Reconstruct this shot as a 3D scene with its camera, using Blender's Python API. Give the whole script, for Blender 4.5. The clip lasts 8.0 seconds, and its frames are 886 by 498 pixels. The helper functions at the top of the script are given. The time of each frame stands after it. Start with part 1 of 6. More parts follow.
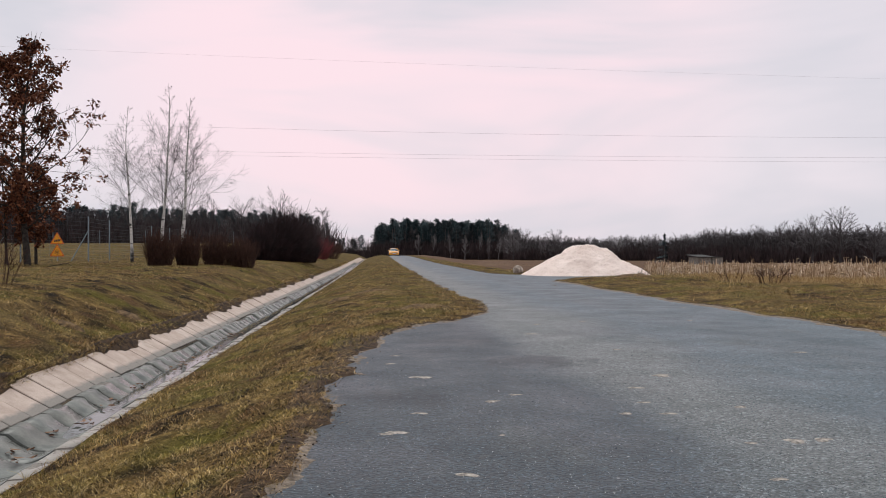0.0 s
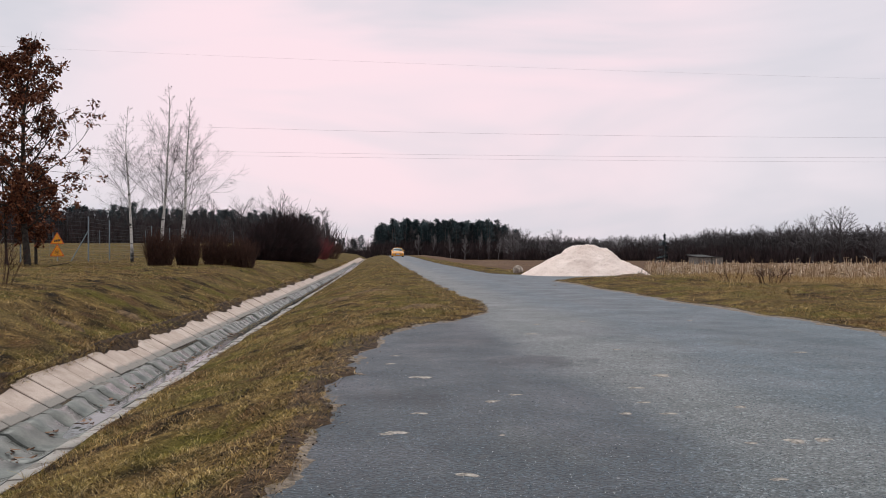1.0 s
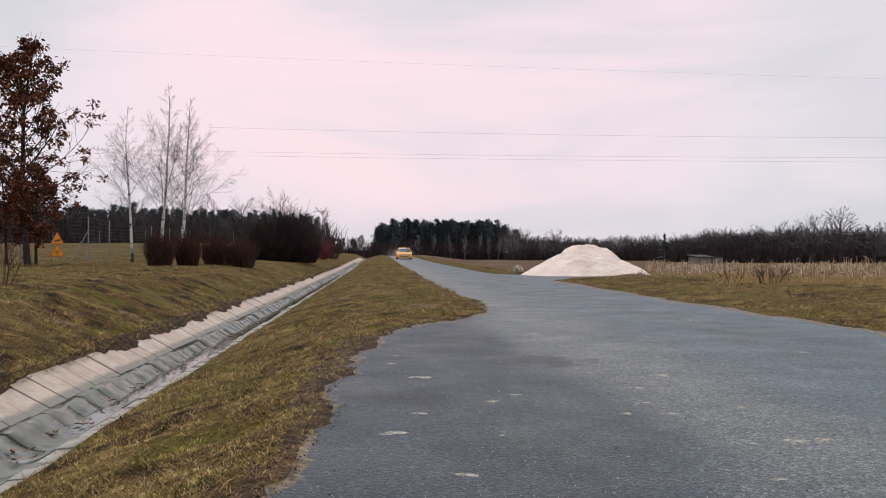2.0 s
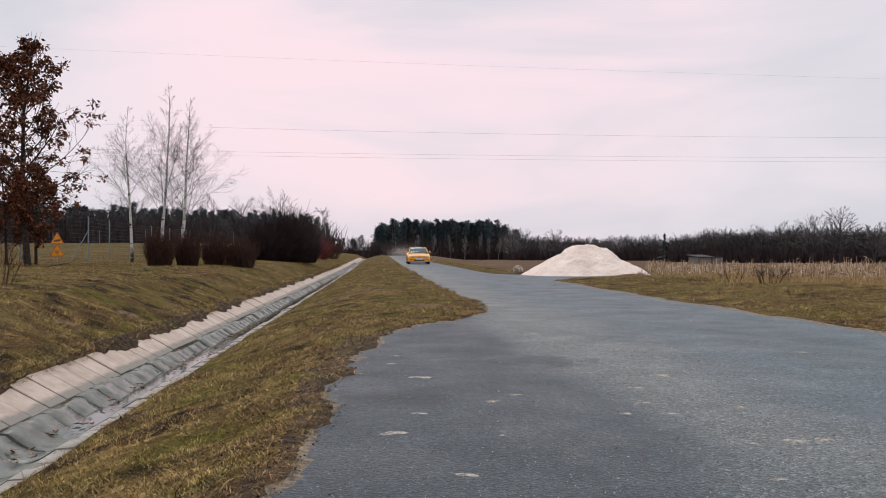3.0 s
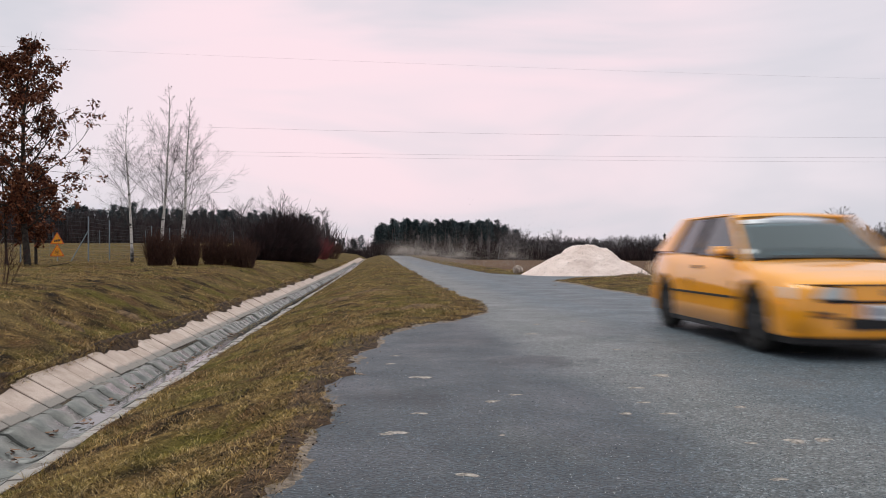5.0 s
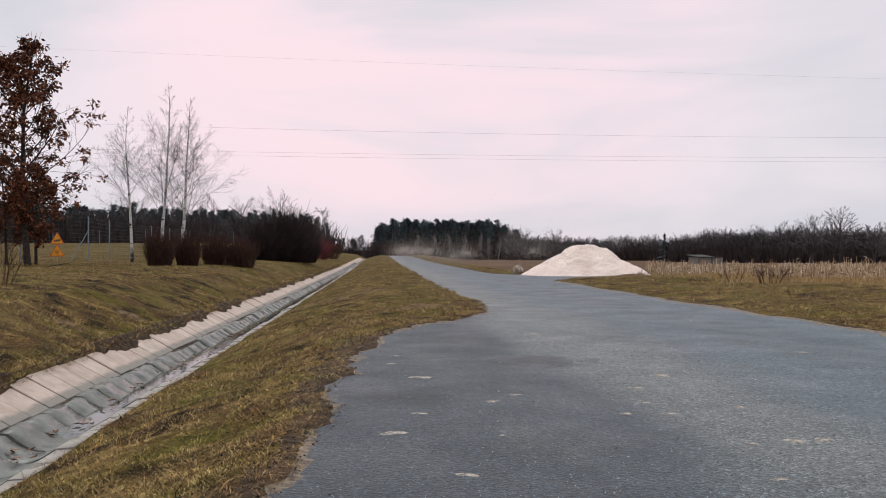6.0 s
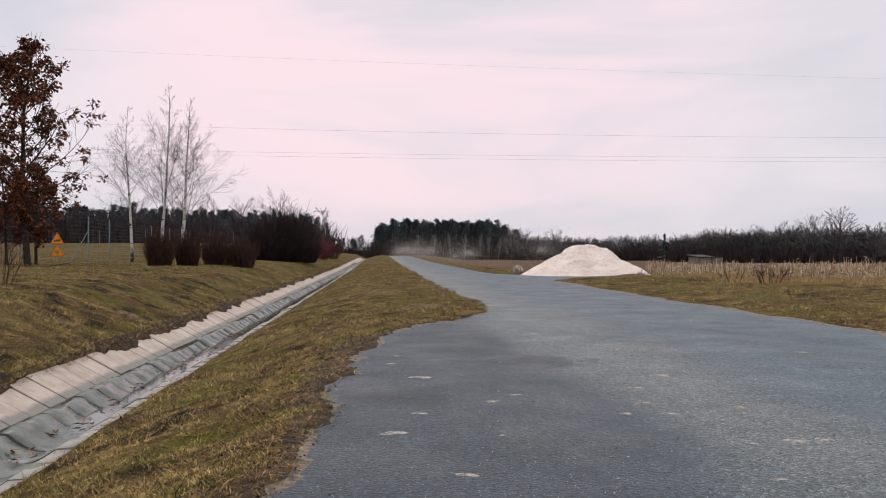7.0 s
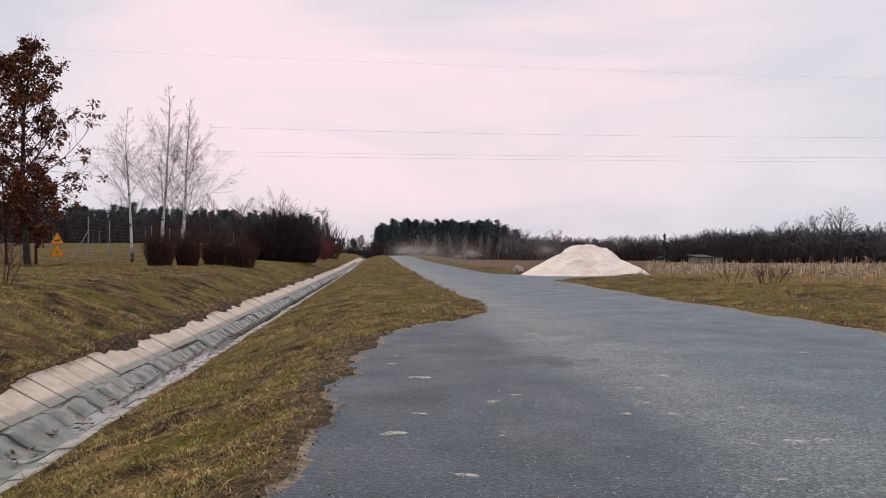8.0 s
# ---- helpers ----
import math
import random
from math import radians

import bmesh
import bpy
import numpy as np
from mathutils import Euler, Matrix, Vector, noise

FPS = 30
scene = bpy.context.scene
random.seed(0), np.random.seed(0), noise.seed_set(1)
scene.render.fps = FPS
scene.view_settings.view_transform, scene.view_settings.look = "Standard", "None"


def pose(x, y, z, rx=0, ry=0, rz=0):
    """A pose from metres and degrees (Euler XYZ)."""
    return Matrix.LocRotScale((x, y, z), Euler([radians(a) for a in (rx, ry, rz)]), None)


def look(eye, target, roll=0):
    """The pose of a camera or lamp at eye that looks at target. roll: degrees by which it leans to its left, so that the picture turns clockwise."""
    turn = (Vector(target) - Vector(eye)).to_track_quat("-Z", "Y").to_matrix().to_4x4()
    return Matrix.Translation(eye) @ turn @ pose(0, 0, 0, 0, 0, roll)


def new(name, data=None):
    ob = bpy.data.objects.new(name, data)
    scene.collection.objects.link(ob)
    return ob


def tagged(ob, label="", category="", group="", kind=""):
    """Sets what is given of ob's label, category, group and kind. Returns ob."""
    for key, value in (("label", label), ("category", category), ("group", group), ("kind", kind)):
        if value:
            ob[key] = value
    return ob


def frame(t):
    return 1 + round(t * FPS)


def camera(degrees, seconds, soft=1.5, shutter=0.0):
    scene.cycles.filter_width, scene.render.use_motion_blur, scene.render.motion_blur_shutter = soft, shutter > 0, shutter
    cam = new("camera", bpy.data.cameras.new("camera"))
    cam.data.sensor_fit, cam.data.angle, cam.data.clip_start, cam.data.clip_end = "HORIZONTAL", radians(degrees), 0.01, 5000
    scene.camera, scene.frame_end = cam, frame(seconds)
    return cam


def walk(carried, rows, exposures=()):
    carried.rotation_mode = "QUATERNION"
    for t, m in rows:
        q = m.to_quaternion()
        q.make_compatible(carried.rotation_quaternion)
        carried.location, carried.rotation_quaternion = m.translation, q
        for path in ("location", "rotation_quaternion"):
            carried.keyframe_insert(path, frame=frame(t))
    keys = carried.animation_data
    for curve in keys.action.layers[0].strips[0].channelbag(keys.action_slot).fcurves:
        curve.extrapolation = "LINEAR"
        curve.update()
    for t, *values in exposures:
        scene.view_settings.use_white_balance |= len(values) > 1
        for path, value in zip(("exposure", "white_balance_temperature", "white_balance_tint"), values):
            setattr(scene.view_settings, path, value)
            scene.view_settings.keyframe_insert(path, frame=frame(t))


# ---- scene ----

# camera: stands still on the asphalt at the road's left edge, under a metre high
EYE = (0.0, 0.0, 0.87)
cam = camera(53.66, 8.0, soft=0.8, shutter=0.5)
AIM = (math.sin(radians(4.13)) * 100, math.cos(radians(4.13)) * 100, 0.87 + 0.39)
walk(cam, [(0.0, look(EYE, AIM)), (8.0, look(EYE, AIM))], exposures=[(0.0, 0.0), (8.0, 0.0)])


# ---- world and sun: a bright, faintly pink overcast ----
def build_sky():
    world = bpy.data.worlds.new("overcast")
    world.use_nodes = True
    scene.world = world
    nt = world.node_tree
    nt.nodes.clear()
    N, L = nt.nodes.new, nt.links.new
    out, bg = N("ShaderNodeOutputWorld"), N("ShaderNodeBackground")
    sky = N("ShaderNodeTexSky")
    sky.sky_type, sky.sun_disc = "NISHITA", False
    sky.sun_elevation, sky.sun_rotation = radians(60), radians(-15)
    sky.dust_density, sky.air_density = 4.0, 1.0
    co, mp, no = N("ShaderNodeTexCoord"), N("ShaderNodeMapping"), N("ShaderNodeTexNoise")
    mp.inputs["Scale"].default_value = (1.2, 1.2, 5.0)
    no.inputs["Scale"].default_value, no.inputs["Detail"].default_value = 1.6, 4.0
    no.inputs["Distortion"].default_value = 0.6
    ramp = N("ShaderNodeValToRGB")
    ramp.color_ramp.elements[0].position, ramp.color_ramp.elements[0].color = 0.36, (0.70, 0.69, 0.755, 1)
    ramp.color_ramp.elements[1].position, ramp.color_ramp.elements[1].color = 0.60, (0.86, 0.79, 0.85, 1)
    # the veil is thinnest round the hidden sun
    dot, ramp2 = N("ShaderNodeVectorMath"), N("ShaderNodeMapRange")
    dot.operation = "DOT_PRODUCT"
    d = Vector((0.03, 0.90, 0.30)).normalized()
    dot.inputs[1].default_value = d
    ramp2.inputs["From Min"].default_value, ramp2.inputs["From Max"].default_value = 0.90, 0.985
    ramp2.interpolation_type = "SMOOTHSTEP"
    veil = N("ShaderNodeMix")
    veil.data_type = "RGBA"
    veil.inputs["B"].default_value = (1.02, 0.80, 0.86, 1)
    # the deck overhead is cooler and darker than the glow near the skyline
    sep, high, deck = N("ShaderNodeSeparateXYZ"), N("ShaderNodeMapRange"), N("ShaderNodeMix")
    high.inputs["From Min"].default_value, high.inputs["From Max"].default_value = 0.34, 0.80
    high.interpolation_type, deck.data_type = "SMOOTHSTEP", "RGBA"
    deck.inputs["B"].default_value = (0.84, 0.92, 0.95, 1)
    mix = N("ShaderNodeMix")
    mix.data_type = "RGBA"
    mix.inputs["Factor"].default_value = 0.94
    sc = N("ShaderNodeVectorMath")
    sc.operation = "SCALE"
    sc.inputs["Scale"].default_value = 0.08
    L(co.outputs["Generated"], mp.inputs["Vector"]), L(mp.outputs["Vector"], no.inputs["Vector"])
    L(no.outputs["Fac"], ramp.inputs["Fac"])
    L(co.outputs["Generated"], dot.inputs[0]), L(dot.outputs["Value"], ramp2.inputs["Value"])
    thin = N("ShaderNodeMapRange")
    thin.inputs["From Min"].default_value, thin.inputs["From Max"].default_value = 0.40, 0.58
    thin.inputs["To Min"].default_value = 0.12
    by = N("ShaderNodeMath")
    by.operation = "MULTIPLY"
    L(no.outputs["Fac"], thin.inputs["Value"]), L(ramp2.outputs["Result"], by.inputs[0]), L(thin.outputs["Result"], by.inputs[1])
    L(by.outputs[0], veil.inputs["Factor"]), L(ramp.outputs["Color"], veil.inputs["A"])
    L(sky.outputs["Color"], sc.inputs[0])
    L(sc.outputs["Vector"], mix.inputs["A"]), L(deck.outputs["Result"], mix.inputs["B"])
    L(co.outputs["Generated"], sep.inputs[0]), L(sep.outputs["Z"], high.inputs["Value"])
    L(high.outputs["Result"], deck.inputs["Factor"]), L(veil.outputs["Result"], deck.inputs["A"])
    L(mix.outputs["Result"], bg.inputs["Color"]), L(bg.outputs["Background"], out.inputs["Surface"])
    bg.inputs["Strength"].default_value = 1.0
    lamp = bpy.data.lights.new("sun", "SUN")
    lamp.energy, lamp.angle, lamp.color = 1.7, radians(40), (1.0, 0.98, 0.94)
    sun = new("sun", lamp)
    sun.matrix_world = look((-9, 4, 40), (0, 0, 0))


build_sky()


# ---- materials ----
class Mat:
    """A node material under construction: colour from noise ramps, bump from noise."""

    def __init__(self, name, rough=0.8, metal=0.0, spec=0.3):
        self.m = bpy.data.materials.new(name)
        self.m.use_nodes = True
        self.nt = self.m.node_tree
        self.b = self.nt.nodes["Principled BSDF"]
        self.b.inputs["Roughness"].default_value = rough
        self.b.inputs["Metallic"].default_value = metal
        self.b.inputs["Specular IOR Level"].default_value = spec
        self.co = self.N("ShaderNodeTexCoord").outputs["Object"]

    def N(self, kind):
        return self.nt.nodes.new(kind)

    def L(self, a, b):
        self.nt.links.new(a, b)

    def noise(self, scale, detail=4.0, stretch=(1, 1, 1), distort=0.0, rough=0.55, own=False):
        mp, no = self.N("ShaderNodeMapping"), self.N("ShaderNodeTexNoise")
        if own:
            no.noise_dimensions = "4D"
            far = self.N("ShaderNodeMath")
            far.operation = "MULTIPLY"
            far.inputs[1].default_value = 60.0
            self.L(self.random(), far.inputs[0]), self.L(far.outputs[0], no.inputs["W"])
        mp.inputs["Scale"].default_value = stretch
        no.inputs["Scale"].default_value, no.inputs["Detail"].default_value = scale, detail
        no.inputs["Distortion"].default_value, no.inputs["Roughness"].default_value = distort, rough
        self.L(self.co, mp.inputs["Vector"]), self.L(mp.outputs["Vector"], no.inputs["Vector"])
        return no.outputs["Fac"]

    def ramp(self, fac, *stops):
        r = self.N("ShaderNodeValToRGB")
        els = r.color_ramp.elements
        while len(els) < len(stops):
            els.new(0.5)
        for e, (p, c) in zip(els, stops):
            e.position, e.color = p, (*c, 1) if len(c) == 3 else c
        self.L(fac, r.inputs["Fac"])
        return r.outputs["Color"]

    def mix(self, fac, a, b, mode="MIX"):
        n = self.N("ShaderNodeMix")
        n.data_type, n.blend_type = "RGBA", mode
        for sock, v in (("Factor", fac), ("A", a), ("B", b)):
            if isinstance(v, (int, float)):
                n.inputs[sock].default_value = v
            elif isinstance(v, tuple):
                n.inputs[sock].default_value = (*v, 1)
            else:
                self.L(v, n.inputs[sock])
        return n.outputs["Result"]

    def random(self, island=False):
        if island:
            return self.N("ShaderNodeNewGeometry").outputs["Random Per Island"]
        return self.N("ShaderNodeObjectInfo").outputs["Random"]

    def colour(self, sock):
        if isinstance(sock, tuple):
            self.b.inputs["Base Color"].default_value = (*sock, 1)
        else:
            self.L(sock, self.b.inputs["Base Color"])
        return self

    def rough(self, sock):
        self.L(sock, self.b.inputs["Roughness"])
        return self

    def bump(self, fac, strength=0.4, distance=0.01):
        n = self.N("ShaderNodeBump")
        n.inputs["Strength"].default_value, n.inputs["Distance"].default_value = strength, distance
        self.L(fac, n.inputs["Height"]), self.L(n.outputs["Normal"], self.b.inputs["Normal"])
        return self


def simple(name, a, b, scale=30.0, rough=0.7, metal=0.0, spec=0.3, bump=0.2, dist=0.003, island=False):
    """Two tones in noise, with fine relief."""
    k = Mat(name, rough, metal, spec)
    n = k.noise(scale)
    c = k.ramp(n, (0.35, a), (0.65, b))
    if island:
        c = k.mix(k.random(True), c, tuple(0.55 * v for v in a))
    return k.colour(c).bump(k.noise(scale * 4), bump, dist).m


def turf_material():
    k = Mat("winter_turf", 0.95, 0, 0.1)
    big, mid, fine = k.noise(0.35, 5), k.noise(2.2, 6, distort=0.5), k.noise(38, 5)
    c = k.ramp(mid, (0.36, (0.016, 0.010, 0.005)), (0.50, (0.120, 0.072, 0.024)), (0.68, (0.330, 0.212, 0.078)))
    green = k.ramp(k.noise(1.1, 5), (0.45, (0, 0, 0)), (0.62, (1, 1, 1)))
    c = k.mix(green, c, (0.118, 0.095, 0.018))
    c = k.mix(k.ramp(big, (0.5, (0, 0, 0)), (0.7, (0.8, 0.8, 0.8))), c, (0.215, 0.145, 0.060))
    clod = k.ramp(k.noise(7, 6, distort=0.4), (0.53, (0, 0, 0)), (0.70, (0.85, 0.85, 0.85)))
    c = k.mix(clod, c, (0.022, 0.013, 0.007))
    worn = k.ramp(k.noise(1.7, 6, (1, 0.7, 1), 0.8), (0.56, (0, 0, 0)), (0.66, (0.7, 0.7, 0.7)))
    c = k.mix(worn, c, (0.105, 0.052, 0.024))
    c = k.mix(0.85, c, k.ramp(fine, (0.32, (0.15, 0.15, 0.15)), (0.68, (1.35, 1.35, 1.35))), "MULTIPLY")
    return k.colour(c).bump(k.noise(26, 6), 1.0, 0.06).m


def soil_material():
    k = Mat("ploughed_soil", 0.95, 0, 0.1)
    c = k.ramp(k.noise(3.0, 6), (0.3, (0.050, 0.028, 0.018)), (0.55, (0.105, 0.060, 0.038)), (0.75, (0.17, 0.105, 0.062)))
    c = k.mix(k.ramp(k.noise(0.05, 3), (0.45, (0, 0, 0)), (0.6, (0.5, 0.5, 0.5))), c, (0.14, 0.09, 0.055))
    return k.colour(c).bump(k.noise(9, 5), 0.8, 0.06).m


def asphalt_material():
    k = Mat("old_asphalt", 0.6, 0, 0.45)

    def step(value, a, b):
        r = k.N("ShaderNodeMapRange")
        r.interpolation_type = "SMOOTHSTEP"
        r.inputs["From Min"].default_value, r.inputs["From Max"].default_value = a, b
        k.L(value, r.inputs["Value"])
        return r.outputs["Result"]

    def calc(op, a, b):
        n = k.N("ShaderNodeMath")
        n.operation = op
        for i, v in enumerate((a, b)):
            if isinstance(v, (int, float)):
                n.inputs[i].default_value = v
            else:
                k.L(v, n.inputs[i])
        return n.outputs[0]

    sep = k.N("ShaderNodeSeparateXYZ")
    k.L(k.co, sep.inputs[0])
    across = calc("ADD", sep.outputs["X"], calc("MULTIPLY", calc("SUBTRACT", k.noise(0.9, 5, (1, 0.35, 1), 0.4), 0.5), 1.5))
    # the lay-by is darker and older than the carriageway
    lane = step(across, 0.75, 2.0)
    streak = k.noise(1.1, 6, (1, 0.14, 1), 0.3)
    old = k.ramp(streak, (0.30, (0.021, 0.034, 0.046)), (0.70, (0.043, 0.060, 0.075)))
    used = k.ramp(streak, (0.30, (0.058, 0.084, 0.106)), (0.70, (0.100, 0.132, 0.156)))
    c = k.mix(lane, old, used)
    # dusty strip between the two, and paler wheel tracks
    dust = calc("MULTIPLY", step(across, 0.95, 1.75), step(across, 3.0, 2.0))
    c = k.mix(calc("MULTIPLY", dust, 0.66), c, (0.172, 0.175, 0.168))
    track = calc("MULTIPLY", step(across, 3.3, 3.7), step(across, 4.5, 4.0))
    c = k.mix(calc("MULTIPLY", track, 0.35), c, (0.075, 0.090, 0.104))
    # dark oily stains
    for cx, cy, rx, ry, amount in ((1.22, 6.95, 0.46, 0.44, 0.92), (0.08, 5.25, 0.36, 0.36, 0.85), (0.72, 8.5, 0.45, 0.42, 0.75), (0.35, 7.6, 0.30, 0.25, 0.40), (0.9, 3.9, 0.5, 0.3, 0.35), (2.3, 9.3, 0.4, 0.8, 0.3)):
        mp, ln = k.N("ShaderNodeMapping"), k.N("ShaderNodeVectorMath")
        mp.inputs["Location"].default_value, mp.inputs["Scale"].default_value = (-cx / rx, -cy / ry, 0), (1 / rx, 1 / ry, 0)
        ln.operation = "LENGTH"
        k.L(k.co, mp.inputs["Vector"]), k.L(mp.outputs["Vector"], ln.inputs[0])
        r = calc("ADD", ln.outputs["Value"], calc("MULTIPLY", calc("SUBTRACT", k.noise(5.0, 5, (1, 0.6, 1), 0.8), 0.5), 2.2))
        c = k.mix(calc("MULTIPLY", step(r, 1.15, 0.45), amount), c, (0.020, 0.027, 0.036))
    # pale rubbed blotches, drawn out along the road
    pale = k.ramp(k.noise(1.6, 6, (1.3, 0.5, 1), 0.5), (0.56, (0, 0, 0)), (0.74, (0.55, 0.55, 0.55)))
    c = k.mix(pale, c, (0.115, 0.120, 0.120))
    sand = k.ramp(k.noise(5.5, 5, (1, 0.7, 1), 0.3), (0.66, (0, 0, 0)), (0.76, (0.55, 0.55, 0.55)))
    c = k.mix(sand, c, (0.175, 0.150, 0.128))
    # stones in the binder: every one its own tone
    for scale, low, high, share in ((120, 0.30, 2.0, 1.0), (60, 0.45, 1.5, 0.9)):
        v = k.N("ShaderNodeTexVoronoi")
        v.inputs["Scale"].default_value = scale
        k.L(k.co, v.inputs["Vector"])
        cell = k.N("ShaderNodeSeparateXYZ")
        k.L(v.outputs["Color"], cell.inputs[0])
        c = k.mix(share, c, k.ramp(cell.outputs["X"], (0.0, (low,) * 3), (0.55, (0.80,) * 3), (0.86, (1.15,) * 3), (1.0, (high,) * 3)), "MULTIPLY")
    chip = k.N("ShaderNodeTexVoronoi")
    chip.inputs["Scale"].default_value = 26
    k.L(k.co, chip.inputs["Vector"])
    few = k.N("ShaderNodeSeparateXYZ")
    k.L(chip.outputs["Color"], few.inputs[0])
    white = calc("MULTIPLY", step(few.outputs["Y"], 0.975, 0.98), step(chip.outputs["Distance"], 0.26, 0.14))
    c = k.mix(calc("MULTIPLY", white, 0.8), c, (0.34, 0.34, 0.34))
    r = k.ramp(k.noise(1.5, 4), (0.3, (0.46, 0.46, 0.46)), (0.7, (0.64, 0.64, 0.64)))
    return k.colour(c).rough(r).bump(v.outputs["Distance"], 0.55, 0.006).m


def sand_material():
    k = Mat("pale_sand", 0.95, 0, 0.1)
    c = k.ramp(k.noise(1.3, 6, distort=0.6), (0.3, (0.74, 0.585, 0.525)), (0.7, (0.92, 0.765, 0.705)))
    c = k.mix(0.6, c, k.ramp(k.noise(45, 4), (0.3, (0.8, 0.8, 0.8)), (0.7, (1.08, 1.08, 1.08))), "MULTIPLY")
    return k.colour(c).bump(k.noise(6, 8, rough=0.7), 0.9, 0.16).m


def concrete_material(name, a, b, wet, low, wetness=False):
    """Weathered precast concrete, stained damp below the height low."""
    k = Mat(name, 0.8, 0, 0.3)
    c = k.ramp(k.noise(5, 6, distort=0.4, own=True), (0.3, a), (0.7, b))
    c = k.mix(k.random(), c, k.mix(0.5, c, (0.75, 0.70, 0.66), "MULTIPLY"))
    sep = k.N("ShaderNodeSeparateXYZ")
    k.L(k.co, sep.inputs[0])
    add = k.N("ShaderNodeMath")
    add.operation = "MULTIPLY_ADD"
    k.L(k.noise(5, 4, own=True), add.inputs[0])
    add.inputs[1].default_value = 0.12
    k.L(sep.outputs["X"], add.inputs[2])
    w = k.N("ShaderNodeMapRange")
    w.inputs["From Min"].default_value, w.inputs["From Max"].default_value = low, low + 0.05
    k.L(add.outputs[0], w.inputs["Value"])
    c = k.mix(w.outputs["Result"], c, wet)
    c = k.mix(0.7, c, k.ramp(k.noise(70, 5), (0.3, (0.7, 0.7, 0.7)), (0.7, (1.1, 1.1, 1.1))), "MULTIPLY")
    if wetness:
        k.rough(k.ramp(k.noise(4, 4, own=True), (0.40, (0.14, 0.14, 0.14)), (0.58, (0.65, 0.65, 0.65))))
    return k.colour(c).bump(k.noise(50, 5), 0.35, 0.006).m


def leaf_material(name, a, b, c2, rough=0.7):
    k = Mat(name, rough, 0, 0.2)
    c = k.ramp(k.random(True), (0.0, a), (0.5, b), (1.0, c2))
    return k.colour(c).m


def birch_bark_material():
    k = Mat("birch_bark", 0.7, 0, 0.3)
    band = k.noise(7, 5, (0.6, 0.6, 3.0), 0.3)
    c = k.ramp(band, (0.37, (0.035, 0.030, 0.028)), (0.44, (0.62, 0.58, 0.56)), (0.8, (0.78, 0.75, 0.73)))
    sep = k.N("ShaderNodeSeparateXYZ")
    k.L(k.co, sep.inputs[0])
    add = k.N("ShaderNodeMath")
    add.operation = "MULTIPLY_ADD"
    k.L(k.noise(6, 4), add.inputs[0])
    add.inputs[1].default_value = -1.1
    k.L(sep.outputs["Z"], add.inputs[2])
    w = k.N("ShaderNodeMapRange")
    w.inputs["From Min"].default_value, w.inputs["From Max"].default_value = -0.25, 0.25
    k.L(add.outputs[0], w.inputs["Value"])
    c = k.mix(w.outputs["Result"], (0.030, 0.026, 0.024), c)
    return k.colour(c).bump(band, 0.4, 0.01).m


def grass_material():
    k = Mat("dry_grass_blades", 0.8, 0, 0.25)
    own = k.random(True)
    dry = k.ramp(own, (0.10, (0.022, 0.012, 0.004)), (0.36, (0.200, 0.117, 0.033)), (0.74, (0.520, 0.335, 0.112)), (1.0, (0.80, 0.60, 0.33)))
    green = k.ramp(own, (0.08, (0.018, 0.017, 0.003)), (0.42, (0.108, 0.106, 0.012)), (0.78, (0.270, 0.238, 0.045)), (1.0, (0.62, 0.47, 0.20)))
    dead = k.ramp(own, (0.10, (0.018, 0.009, 0.005)), (0.50, (0.170, 0.088, 0.034)), (1.0, (0.60, 0.39, 0.19)))
    c = k.mix(k.ramp(k.noise(0.8, 5), (0.48, (0, 0, 0)), (0.64, (0.9, 0.9, 0.9))), dry, green)
    c = k.mix(k.ramp(k.noise(1.7, 6, (1, 0.7, 1), 0.8), (0.50, (0, 0, 0)), (0.60, (0.95, 0.95, 0.95))), c, dead)
    # tuft by tuft lighter and darker
    c = k.mix(0.85, c, k.ramp(k.noise(9, 5), (0.36, (0.35, 0.35, 0.35)), (0.64, (1.35, 1.35, 1.35))), "MULTIPLY")
    return k.colour(c).m


M = {}
M["turf"], M["soil"], M["asphalt"], M["sand"] = turf_material(), soil_material(), asphalt_material(), sand_material()
M["edge"] = simple("dark_verge_soil", (0.012, 0.007, 0.004), (0.088, 0.049, 0.025), 12, 0.95, bump=0.9, dist=0.03)
M["edge_sand"] = simple("sandy_road_edge", (0.085, 0.064, 0.048), (0.27, 0.215, 0.172), 22, 0.95, bump=0.8, dist=0.012)
M["slab"] = concrete_material("side_slab_concrete", (0.43, 0.335, 0.285), (0.62, 0.505, 0.445), (0.25, 0.222, 0.20), 0.435)
M["trough"] = concrete_material("trough_concrete", (0.120, 0.128, 0.124), (0.26, 0.255, 0.235), (0.33, 0.295, 0.265), 0.28, True)
M["grass"] = grass_material()
M["oak_leaf"] = leaf_material("withered_oak_leaves", (0.040, 0.011, 0.006), (0.115, 0.037, 0.018), (0.27, 0.105, 0.052))
M["needle"] = leaf_material("pine_needles", (0.008, 0.018, 0.024), (0.020, 0.036, 0.042), (0.042, 0.064, 0.068))
M["straw"] = leaf_material("dry_maize_straw", (0.22, 0.135, 0.072), (0.42, 0.285, 0.17), (0.70, 0.56, 0.43))
M["uncut"] = leaf_material("uncut_dry_grass", (0.135, 0.075, 0.030), (0.36, 0.225, 0.095), (0.62, 0.44, 0.23))
M["birch_bark"] = birch_bark_material()
M["birch_twig"] = simple("birch_twigs", (0.032, 0.026, 0.027), (0.080, 0.068, 0.068), 6, 0.8)
